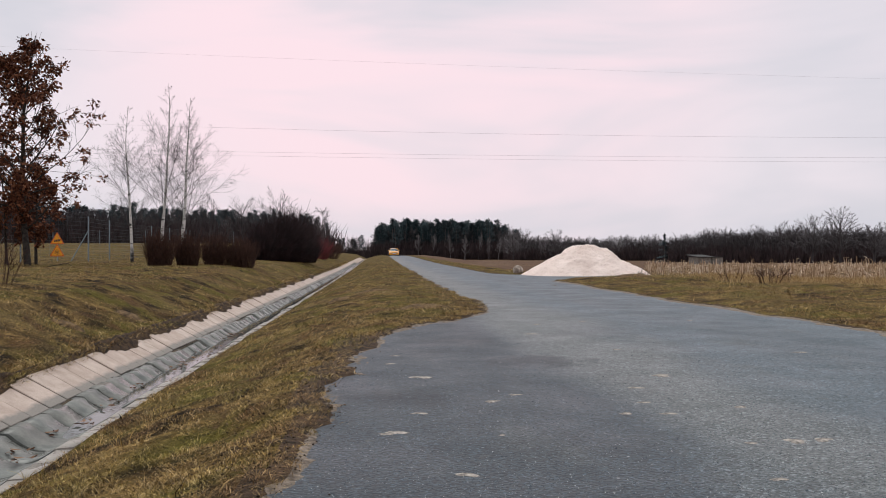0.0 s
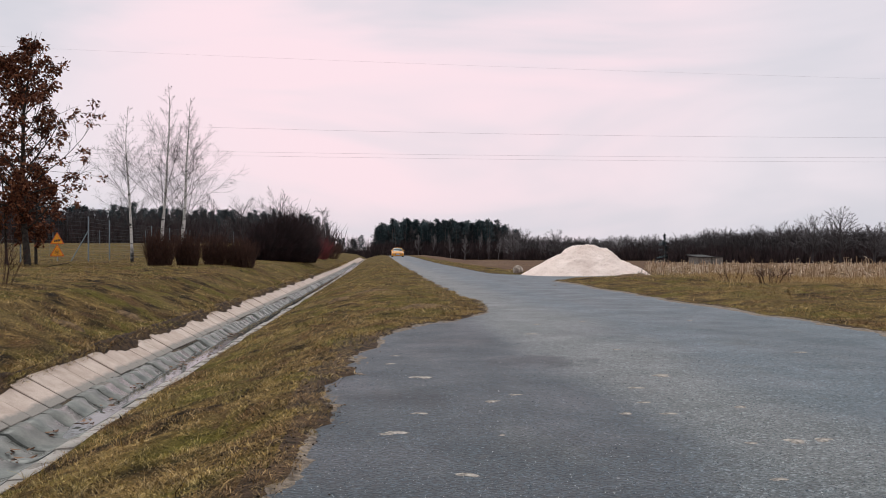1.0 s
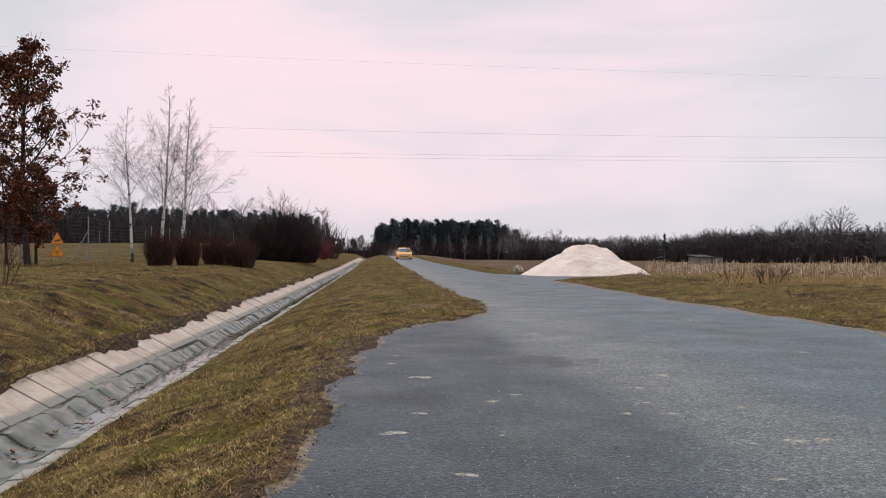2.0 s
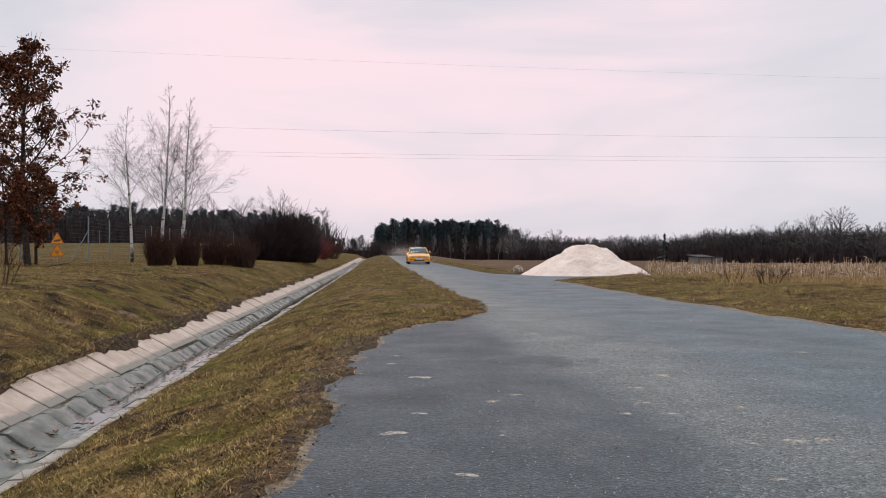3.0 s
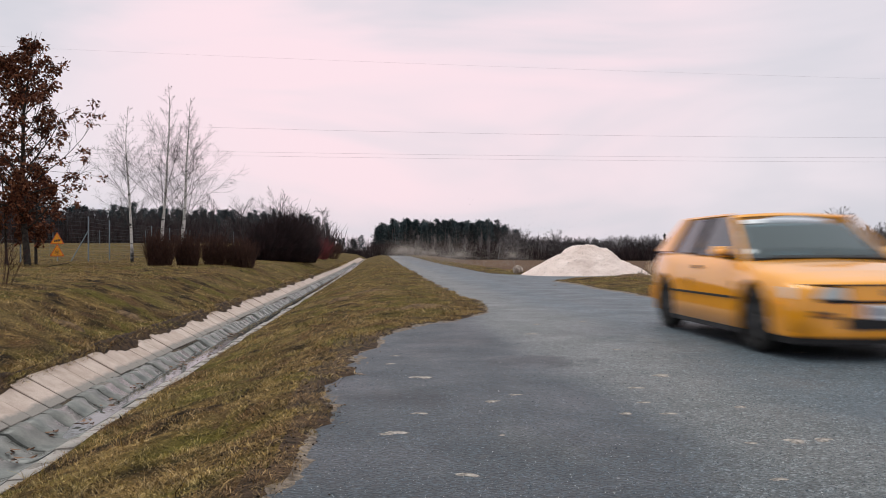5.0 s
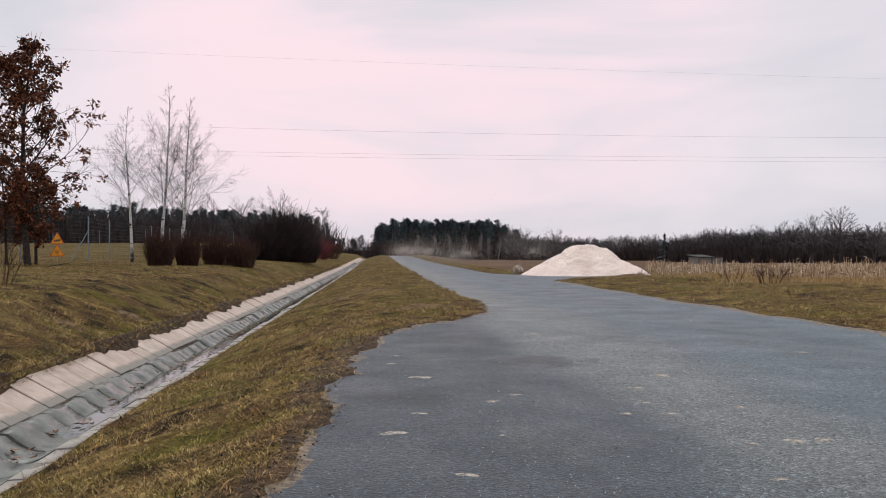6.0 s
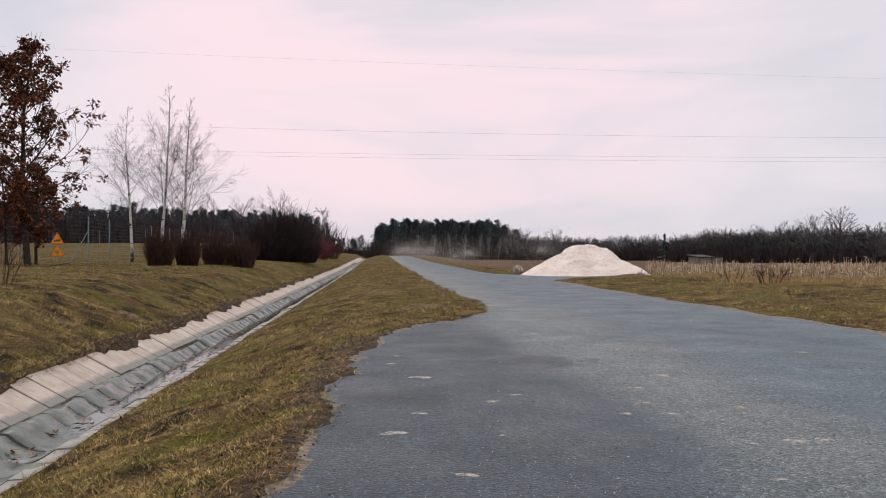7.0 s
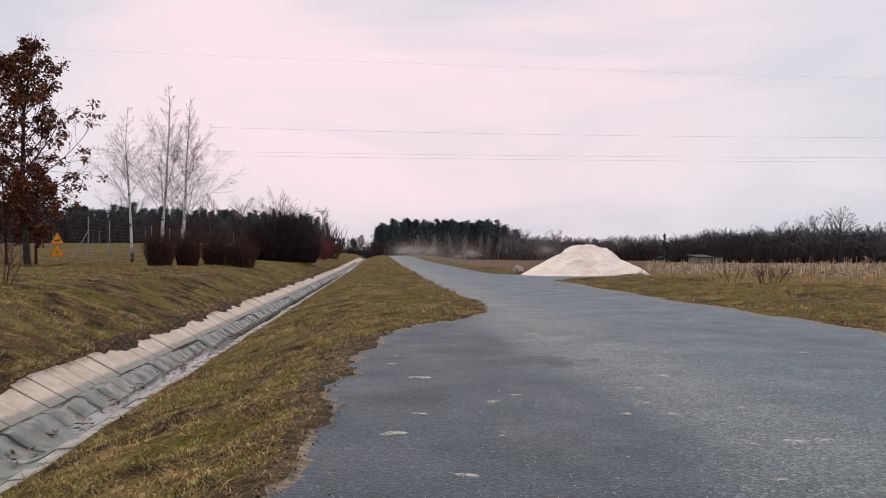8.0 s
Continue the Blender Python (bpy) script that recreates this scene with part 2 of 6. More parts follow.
M["bark"] = simple("dark_bark", (0.020, 0.016, 0.014), (0.055, 0.045, 0.038), 14, 0.9, bump=0.8, dist=0.02)
M["far_bark"] = simple("grey_far_bark", (0.032, 0.027, 0.029), (0.082, 0.070, 0.072), 0.7, 0.9)
M["pine_bark"] = simple("pine_bark", (0.085, 0.070, 0.066), (0.19, 0.15, 0.135), 1.5, 0.9)
M["pale_bark"] = simple("pale_far_birch_bark", (0.13, 0.115, 0.118), (0.27, 0.245, 0.245), 2, 0.9)
M["rust_twig"] = simple("red_brown_twigs", (0.030, 0.012, 0.009), (0.074, 0.032, 0.020), 12, 0.85)
M["dark_twig"] = simple("dark_purple_twigs", (0.012, 0.007, 0.008), (0.034, 0.016, 0.017), 2, 0.9)
M["red_twig"] = simple("red_dogwood_twigs", (0.09, 0.012, 0.016), (0.16, 0.03, 0.035), 12, 0.8)
M["thicket"] = simple("thicket_twigs", (0.026, 0.018, 0.020), (0.070, 0.047, 0.048), 0.8, 0.95)
M["zinc"] = simple("galvanised_steel", (0.16, 0.20, 0.23), (0.27, 0.31, 0.34), 30, 0.45, 0.7)
M["wire"] = simple("fence_wire", (0.10, 0.12, 0.13), (0.17, 0.19, 0.20), 30, 0.5, 0.6)
M["cable"] = simple("overhead_cable", (0.40, 0.36, 0.38), (0.48, 0.44, 0.46), 3, 0.7)
M["stone"] = simple("field_stone", (0.15, 0.11, 0.085), (0.46, 0.40, 0.35), 5, 0.9, bump=0.6, dist=0.03)


# ---- mesh helpers ----
def mesh_object(name, verts, faces, mats, parent=None, label="", smooth=False, index=None):
    me = bpy.data.meshes.new(name)
    verts = np.asarray(verts, dtype=np.float32)
    if isinstance(faces, np.ndarray):
        k = faces.shape[1]
        me.vertices.add(len(verts))
        me.vertices.foreach_set("co", verts.ravel())
        me.loops.add(faces.size)
        me.loops.foreach_set("vertex_index", faces.ravel().astype(np.int32))
        me.polygons.add(len(faces))
        me.polygons.foreach_set("loop_start", np.arange(0, faces.size, k, dtype=np.int32))
        me.update(calc_edges=True)
    else:
        me.from_pydata([tuple(map(float, v)) for v in verts], [], faces)
    for m in mats if isinstance(mats, (list, tuple)) else [mats]:
        me.materials.append(m)
    if index is not None:
        me.polygons.foreach_set("material_index", np.asarray(index, dtype=np.int32))
    if smooth:
        me.polygons.foreach_set("use_smooth", np.ones(len(me.polygons), dtype=bool))
    ob = new(name, me)
    if parent is not None:
        ob.parent = parent
    if label:
        ob["label"] = label
    return ob


def part(name, bm, material, parent, label="", smooth=False):
    me = bpy.data.meshes.new(name)
    bm.normal_update()
    bm.to_mesh(me)
    bm.free()
    me.materials.append(material)
    if smooth:
        me.polygons.foreach_set("use_smooth", np.ones(len(me.polygons), dtype=bool))
    ob = new(name, me)
    ob.parent = parent
    if label:
        ob["label"] = label
    return ob


def thing(name, m, label, category, group=""):
    ob = new(name)
    ob.empty_display_size = 0.2
    ob.matrix_world = m
    return tagged(ob, label, category, group)


def hash2(ix, iy, seed):
    h = (ix.astype(np.int64) * 374761393 + iy.astype(np.int64) * 668265263 + seed * 982451653) & 0xFFFFFFFF
    h = ((h ^ (h >> 13)) * 1274126177) & 0xFFFFFFFF
    return ((h ^ (h >> 16)) & 0xFFFFFF) / float(0xFFFFFF)


def vnoise(x, y, seed=0):
    """Smooth value noise in -1..1, for arrays."""
    x, y = np.asarray(x, float), np.asarray(y, float)
    ix, iy = np.floor(x), np.floor(y)
    fx, fy = x - ix, y - iy
    fx, fy = fx * fx * (3 - 2 * fx), fy * fy * (3 - 2 * fy)
    a, b = hash2(ix, iy, seed), hash2(ix + 1, iy, seed)
    c, d = hash2(ix, iy + 1, seed), hash2(ix + 1, iy + 1, seed)
    return 2 * ((a + (b - a) * fx) * (1 - fy) + (c + (d - c) * fx) * fy) - 1


def sstep(a, b, x):
    t = np.clip((np.asarray(x, float) - a) / (b - a), 0, 1)
    return t * t * (3 - 2 * t)


# ---- the lie of the land: x to the right of the eye, y along the road ----
LEFT_Y = [-200, 3.0, 4.5, 6.0, 7.5, 8.6, 9.5, 10.6, 11.8, 12.7, 13.6, 15.5, 18, 22, 30, 60, 400]
LEFT_X = [-0.42, -0.38, -0.32, -0.28, -0.22, -0.10, 0.17, 0.66, 1.22, 1.55, 1.72, 1.72, 1.66, 1.56, 1.5, 1.48, 1.5]
RIGHT_Y = [-200, 8, 14, 20, 25, 27.5, 28.5, 33.5, 34.5, 36, 60, 400]
RIGHT_X = [5.8, 5.4, 5.32, 5.3, 5.3, 5.5, 12.0, 12.0, 4.9, 4.5, 4.5, 4.6]


def swell(y):
    """The road climbs to a low crest about 150 m off and falls behind it."""
    return 0.30 * sstep(55, 145, y) - 2.2 * sstep(152, 330, y)


def road_sheet(x, y):
    return swell(y) + 0.006 * vnoise(x * 0.5, y * 0.25, 5)


def on_road(x, y):
    """Above zero on the asphalt, below on the turf; metres from the ragged edge."""
    d = np.minimum(x - np.interp(y, LEFT_Y, LEFT_X), np.interp(y, RIGHT_Y, RIGHT_X) - x)
    return d + 0.10 * vnoise(x * 1.7, y * 1.1, 11) + 0.06 * vnoise(x * 5, y * 4, 12) + 0.035 * vnoise(x * 15, y * 12, 13)


PROFILE_X = [-14, -8.0, -6.2, -4.7, -3.9, -3.27, -3.2, -2.87, -2.8, -2.3, -2.14, -2.10, -1.3, -0.5, 0.4, 1.4]
PROFILE_Z = [0.45, 0.45, 0.42, 0.28, -0.03, -0.285, -0.45, -0.64, -0.72, -0.72, -0.68, -0.47, -0.23, -0.04, 0.05, 0.05]


def land(x, y):
    x, y = np.asarray(x, float), np.asarray(y, float)
    z = np.interp(x, PROFILE_X, PROFILE_Z)
    ditch = sstep(-3.32, -3.24, x) * (1 - sstep(-2.12, -2.08, x))
    rough = 1 - ditch
    z = z + rough * (0.035 * vnoise(x * 0.9, y * 0.7, 1) + 0.022 * vnoise(x * 3.1, y * 2.7, 2) + 0.014 * vnoise(x * 9, y * 9, 3))
    z = z + swell(y) * (1 - sstep(5, 14, x))
    # meadow bank behind the fence
    z = z + 1.6 * sstep(52, 150, y) * sstep(9, 24, -x)
    # the field falls gently away
    far = sstep(7, 16, x)
    z = z - far * (1.08 * sstep(18, 112, y) + 0.6 * sstep(150, 300, y))
    z = z + sstep(5.5, 8, x) * (0.05 + 0.05 * vnoise(x * 0.3, y * 0.3, 6))
    d = on_road(x, y)
    # turf stands a little proud of the asphalt's edge, and its bed lies under the sheet
    asphalt = 1 - sstep(-0.07, 0.03, -d)
    side = np.clip((-d - 0.15) / 0.5, 0, 1)
    lip = road_sheet(x, y) + 0.018
    z = np.where((x > -1.2), lip * (1 - side) + z * side, z)
    return z * (1 - asphalt) + (road_sheet(x, y) - 0.05) * asphalt


def spread(first, last, step, ratio):
    out, v = [], first
    while v < last:
        out.append(v)
        v += step
        step *= ratio
    return out + [last]


def sheet(xs, ys, height):
    X, Y = np.meshgrid(np.array(xs), np.array(ys))
    V = np.stack([X, Y, height(X, Y)], -1).reshape(-1, 3)
    nx, ny = len(xs), len(ys)
    i = np.arange(nx * ny).reshape(ny, nx)
    F = np.stack([i[:-1, :-1], i[:-1, 1:], i[1:, 1:], i[1:, :-1]], -1).reshape(-1, 4)
    return V, F


def build_ground():
    xs = sorted({round(v, 4) for v in [-v for v in spread(7.0, 1800, 0.15, 1.09)] + list(np.arange(-7, 7.0, 0.08)) + [-3.2, -2.87, -2.8, -2.3, -2.14, -2.1]
                 + spread(7.0, 1800, 0.09, 1.05)})
    ys = [-v for v in spread(4.0, 300, 2.0, 1.4)][::-1] + list(np.arange(-3, 3, 0.25)) + spread(3.0, 1900, 0.05, 1.027)
    V, F = sheet(xs, ys, land)
    c = V[F].mean(1)
    field = (c[:, 0] > 9.3 + 0.25 * vnoise(c[:, 1] * 0.4, c[:, 0] * 0.4, 3) - 0.0 * c[:, 1]) & (c[:, 0] > 13.0 - 0.2 * (c[:, 1] - 18)) | (c[:, 0] > 6.0) & (c[:, 1] > 37)
    d = on_road(c[:, 0], c[:, 1])
    bare = 0.08 + 0.12 * (1 - sstep(8, 12, c[:, 1])) * (c[:, 0] < 2)
    edge = (d > -bare + 0.09 * vnoise(c[:, 0] * 3, c[:, 1] * 1.2, 14)) & (c[:, 0] > -1.5)
    ob = mesh_object("ground", V, F, [M["turf"], M["soil"], M["edge"]], smooth=True, index=np.where(edge, 2, field.astype(int)))
    tagged(ob, "winter grass verges and brown field reaching the horizon", "ground", kind="structure")
    xs = list(np.arange(-1.0, 6.5, 0.12)) + list(np.arange(6.6, 13, 0.4))
    ys = [-v for v in spread(3.0, 200, 1.0, 1.2)][::-1] + spread(-2.5, 320, 0.12, 1.02)
    V, F = sheet(xs, ys, road_sheet)
    c = V[F].mean(1)
    keep = on_road(c[:, 0], c[:, 1]) > -0.13
    ob = mesh_object("road", V, F[keep], M["asphalt"], smooth=True)
    tagged(ob, "narrow worn grey asphalt country road with pale stains", "road", kind="structure")
    # sand washed along both edges: a low drift that dives under the asphalt where it ends
    for name, ey, ex, near, far, wide in (("edge_sand", LEFT_Y, LEFT_X, 2.2, 34, 0.015), ("edge_sand", RIGHT_Y, RIGHT_X, 5.0, 26.5, 0.11)):
        ys = np.array(spread(near, far, 0.025, 1.010))
        off = np.linspace(-0.55, 0.55, 56)
        Y, O = np.meshgrid(ys, off, indexing="ij")
        X = np.interp(Y, ey, ex) + O
        d = on_road(X, Y)
        reach = wide + 0.05 * vnoise(X * 2.1, Y * 1.4, 81) + 0.05 * vnoise(X * 8, Y * 6, 82) + 0.03 * vnoise(X * 30, Y * 24, 83)
        Z = road_sheet(X, Y) + np.clip(0.10 * (reach - d), -0.03, 0.010) + 0.002 * vnoise(X * 40, Y * 40, 84)
        Z = np.where(d < -0.02, np.minimum(Z, land(X, Y) + 0.004 + 0.14 * (d + 0.05) + 0.012 * vnoise(X * 9, Y * 8, 85)), Z)
        i = np.arange(X.size).reshape(X.shape)
        F = np.stack([i[:-1, :-1], i[:-1, 1:], i[1:, 1:], i[1:, :-1]], -1).reshape(-1, 4)
        ob = mesh_object(name, np.stack([X, Y, Z], -1).reshape(-1, 3), F, M["edge_sand"], smooth=True)
        tagged(ob, "pale gritty sand washed along the asphalt's edge", "sand", kind="structure")


build_ground()


# ---- ditch lined with precast concrete ----
def build_ditch():
    rnd = random.Random(4)
    ditch = tagged(new("drainage_ditch"), "roadside ditch lined with grey precast concrete slabs and troughs", "ditch", kind="structure")
    # a side slab, lower edge at its origin, rising to the left; thickness below
    bm = bmesh.new()
    bmesh.ops.create_cube(bm, size=1)
    for v in bm.verts:
        v.co = Vector((v.co.x * 0.44 - 0.22, v.co.y * 0.396, v.co.z * 0.06 - 0.03))
    bmesh.ops.bevel(bm, geom=bm.edges[:], offset=0.006, segments=1, affect="EDGES")
    for v in bm.verts:
        v.co.x = v.co.x + 0.5
    slab = bpy.data.meshes.new("slab")
    bm.to_mesh(slab), bm.free()
    slab.materials.append(M["slab"])
    # a trough piece: a dished channel with a flat shoulder
    n = 9
    prof = [(-0.325, 0.040)] + [(-0.235 + 0.5 * i / n, 0.030 * (1 - i / n) - 0.115 * math.sin(math.pi * i / n) ** 0.9) for i in range(n + 1)] + [(0.30, 0.004), (0.40, 0.008)]
    V, F = [], []
    for yy in (-0.205, 0.205):
        V += [(x, yy, z) for x, z in prof] + [(x, yy, z - 0.06) for x, z in prof]
    k = len(prof)
    for i in range(k - 1):
        F += [(i, i + 1, 2 * k + i + 1, 2 * k + i), (i, k + i, k + i + 1, i + 1), (2 * k + i, 2 * k + i + 1, 3 * k + i + 1, 3 * k + i)]
    F += [(0, 2 * k, 3 * k, k), (k - 1, 2 * k - 1, 4 * k - 1, 3 * k - 1)]
    trough = bpy.data.meshes.new("trough")
    trough.from_pydata(V, [], F)
    trough.materials.append(M["trough"])
    trough.polygons.foreach_set("use_smooth", np.array([i < 3 * (k - 1) and i % 3 == 0 for i in range(len(trough.polygons))]))
    y = -12.0
    while y < 104:
        z = float(swell(y))
        ob = new("slab", slab)
        ob.parent = ditch
        # the mesh runs from x 0.04 to 0.5 with its lower edge at 0.5
        tilt = 29.5 + rnd.uniform(-0.7, 0.7)
        m = pose(-2.89, y, -0.497 + z + rnd.uniform(-0.008, 0.008), 0, tilt, rnd.uniform(-1.0, 1.0)) @ pose(-0.5, 0, 0)
        ob.matrix_basis = m
        ob = new("trough", trough)
        ob.parent = ditch
        ob.matrix_basis = pose(-2.585 + rnd.uniform(-0.012, 0.012), y + 0.2, -0.545 + z + 0.012 * math.sin(y * 0.9) + 0.008 * math.sin(y * 2.3) + rnd.uniform(-0.008, 0.008), rnd.uniform(-1.0, 1.0), rnd.uniform(-1.0, 1.0), rnd.uniform(-1, 1))
        y += 0.42
    # the far end, too small to tell the pieces apart
    V, F = [], []
    while y < 148:
        z = float(swell(y))
        for me, m in ((slab, pose(-2.89, y, -0.497 + z, 0, 29.5 + rnd.uniform(-1, 1), 0) @ pose(-0.5, 0, 0)), (trough, pose(-2.585, y + 0.2, -0.545 + z))):
            k = len(V)
            V += [m @ v.co for v in me.vertices]
            F += [tuple(k + i for i in p.vertices) for p in me.polygons]
        y += 0.42
    ob = mesh_object("far_lining", V, F, M["slab"], ditch)
    ob["kind"] = "stuff"


build_ditch()


def build_water():
    k = Mat("ditch_water", 0.04, 0, 0.5)
    k.colour((0.10, 0.105, 0.10)).bump(k.noise(14, 2), 0.05, 0.01)
    xs, ys = np.linspace(-2.74, -2.40, 9), np.array(spread(2.0, 140, 0.25, 1.02))
    V, F = sheet(xs, ys, lambda x, y: -0.545 - 0.070 - 0.05 * (1 - sstep(6.5, 8.5, y)) + swell(y) + 0 * x)
    ob = mesh_object("ditch_water", V, F, k.m, smooth=True)
    tagged(ob, "shallow still water in the ditch trough", "water", kind="structure")


build_water()


def build_silt():
    """Brown silt and moss caught in the joint below the side slabs."""
    ys = np.array([-12.0] + spread(-11.0, 3.0, 0.4, 1.0)[:-1] + spread(3.0, 90, 0.06, 1.012))
    xs = np.linspace(-2.93, -2.85, 6)
    V, F = sheet(xs, ys, lambda x, y: swell(y) - 0.525 + 0.024 * vnoise(y * 3.0, x * 9, 51) + 0.014 * vnoise(y * 11, x * 30, 52) - 3.5 * (x + 2.887) ** 2)
    k = simple("silt_and_moss", (0.030, 0.022, 0.014), (0.105, 0.078, 0.052), 20, 0.95, bump=0.8, dist=0.02)
    tagged(mesh_object("ditch_silt", V, F, k, smooth=True), "brown silt in the joint between ditch slabs", "silt", kind="structure")


build_silt()


def build_bank_soil():
    """Eroded dark earth that has slumped over the slabs' upper edge."""
    ys, xs = np.array(spread(2.0, 70, 0.04, 1.011)), np.linspace(-3.62, -2.98, 40)
    Y, X = np.meshgrid(ys, xs, indexing="ij")
    reach = -3.245 + 0.05 * vnoise(Y * 0.7, Y * 0, 91) + 0.045 * vnoise(Y * 2.6, X, 92) + 0.03 * vnoise(Y * 9, X * 5, 93) + 0.05 * (1 - sstep(6.5, 9.5, Y)) + 0.035 * sstep(9, 15, Y)
    slab = -0.497 + swell(Y) + (-2.89 - X) * 0.566
    Z = slab + np.clip(0.55 * (reach - X), -0.06, 0.065) + 0.018 * vnoise(X * 14, Y * 12, 94) + 0.010 * vnoise(X * 34, Y * 30, 95)
    Z = np.where(X < -3.34, np.minimum(Z, land(X, Y) + 0.02 - 0.5 * (-3.34 - X)), Z)
    i = np.arange(X.size).reshape(X.shape)
    F = np.stack([i[:-1, :-1], i[:-1, 1:], i[1:, 1:], i[1:, :-1]], -1).reshape(-1, 4)
    ob = mesh_object("bank_soil", np.stack([X, Y, Z], -1).reshape(-1, 3), F, M["edge"], smooth=True)
    tagged(ob, "dark crumbling earth slumped over the ditch slabs", "soil", kind="structure")


build_bank_soil()


# ---- sand heap ----
def build_sand_heap():
    n, rings = 120, 46
    V, F = [], []
    for r in range(rings + 1):
        q = r / rings
        for i in range(n):
            a = 2 * math.pi * i / n
            R = 2.46 * (1 + 0.06 * math.sin(2 * a + 1) + 0.04 * math.sin(5 * a))
            x, y = q * R * math.cos(a), q * R * math.sin(a) * 0.9
            h = -1.17 * math.log(math.exp(-7.0) + math.exp(-9.6 * (1 - q))) / 7.0 * (1 - 0.12 * math.sin(math.pi * q ** 1.5))
            h += (0.06 * vnoise(x * 1.4 + 9, y * 1.4, 21) + 0.05 * vnoise(x * 4, y * 4, 22) + 0.035 * vnoise(x * 10, y * 10, 23) + 0.02 * vnoise(x * 22, y * 22, 24)) * (1 - q ** 6)
            V.append((x, y, float(h) - 0.03 * q))
    for r in range(rings):
        for i in range(n):
            j = (i + 1) % n
            F.append((r * n + i, (r + 1) * n + i, (r + 1) * n + j, r * n + j))
    ob = mesh_object("sand_mound", V, F, M["sand"], smooth=True)
    ob.location = (7.97, 33.3, -0.02)
    tagged(ob, "large heap of pale sand tipped beside the road", "sand heap")


build_sand_heap()


# ---- trees and shrubs: tapered tubes that branch ----
class Wood:
    """Gathers tubes and leaves as vertices and faces, layer by layer."""

    def __init__(self, rnd):
        self.rnd, self.V, self.F, self.tips = rnd, {}, {}, []

    def tube(self, layer, pts, r0, r1, sides):
        V, F = self.V.setdefault(layer, []), self.F.setdefault(layer, [])
        d = (pts[-1] - pts[0]).normalized()
        u = d.orthogonal().normalized()
        w = d.cross(u)
        base, n = len(V), len(pts)
        if sides == 2:
            for k, p in enumerate(pts):
                q = u * (r0 + (r1 - r0) * k / (n - 1)) * 1.3
                V.append((p.x + q.x, p.y + q.y, p.z + q.z)), V.append((p.x - q.x, p.y - q.y, p.z - q.z))
            for k in range(n - 1):
                a = base + 2 * k
                F.append((a, a + 1, a + 3, a + 2))
            return
        ring = [(math.cos(2 * math.pi * i / sides), math.sin(2 * math.pi * i / sides)) for i in range(sides)]
        for k, p in enumerate(pts):
            r = r0 + (r1 - r0) * k / (n - 1)
            for c, s in ring:
                V.append((p.x + r * (c * u.x + s * w.x), p.y + r * (c * u.y + s * w.y), p.z + r * (c * u.z + s * w.z)))
        for k in range(n - 1):
            a = base + k * sides
            for i in range(sides):
                j = (i + 1) % sides
                F.append((a + i, a + j, a + sides + j, a + sides + i))

    def way(self, p, d, length, segs, wander, up):
        rnd, pts = self.rnd, [p.copy()]
        d = d.normalized()
        for _ in range(segs):
            d = (d + Vector((rnd.gauss(0, wander), rnd.gauss(0, wander), rnd.gauss(0, wander) + up))).normalized()
            p = p + d * (length / segs)
            pts.append(p)
        return pts

    def limb(self, p, d, length, r, level, spec):
        rnd, (layer, sides, segs, wander, up, kids, angle, ratio, first) = self.rnd, spec[level]
        pts = self.way(p, d, length, segs, wander, up)
        self.tube(layer, pts, r, max(r * 0.25, spec[-1]), sides)
        if level + 2 < len(spec):
            for i in range(kids):
                t = first + (1 - first) * (i + rnd.random()) / kids
                k = min(int(t * segs), segs - 1)
                q = pts[k].lerp(pts[k + 1], t * segs - k)
                ax = (pts[k + 1] - pts[k]).normalized()
                side = ax.orthogonal().normalized()
                side.rotate(Matrix.Rotation(rnd.uniform(0, 2 * math.pi), 3, ax))
                a = radians(angle) * rnd.uniform(0.7, 1.25)
                nd = ax * math.cos(a) + side * math.sin(a)
                nl = length * ratio * rnd.uniform(0.6, 1.25) * (1.15 - 0.6 * t)
                self.limb(q, nd, nl, max(r * (1 - 0.7 * t) * 0.5, spec[-1]), level + 1, spec)
        else:
            self.tips.append((pts[-1], (pts[-1] - pts[0]).normalized()))
            self.tips.append((pts[len(pts) // 2], (pts[-1] - pts[0]).normalized()))

    def objects(self, names, mats, parent, smooth=True):
        for layer in self.V:
            mesh_object(names[layer], self.V[layer], self.F[layer], mats[layer], parent, smooth=smooth)

    def arrays(self, layer):
        return np.array(self.V[layer]), np.array(self.F[layer])


def leaf_quads(sites, rnd, size, per, spread_r):
    """Small bent leaves in tufts round the sites."""
    V, F = [], []
    for p, d in sites:
        for _ in range(per):
            c = p + Vector((rnd.gauss(0, spread_r), rnd.gauss(0, spread_r), rnd.gauss(0, spread_r) - 0.3 * spread_r))
            a = Vector((rnd.gauss(0, 1), rnd.gauss(0, 1), rnd.gauss(-0.5, 0.8))).normalized()
            b = a.orthogonal().normalized()
            b.rotate(Matrix.Rotation(rnd.uniform(0, 6.28), 3, a))
            s = size * rnd.uniform(0.6, 1.3)
            up = a.cross(b) * s * 0.2
            k = len(V)
            V += [c, c + a * s * 0.5 + b * s * 0.28 + up, c + a * s, c + a * s * 0.5 - b * s * 0.28 + up]
            F.append((k, k + 1, k + 2, k + 3))
    return V, F


def at_ground(x, y, rz=0.0, sink=0.03):
    return pose(x, y, float(land(x, y)) - sink, 0, 0, rz)


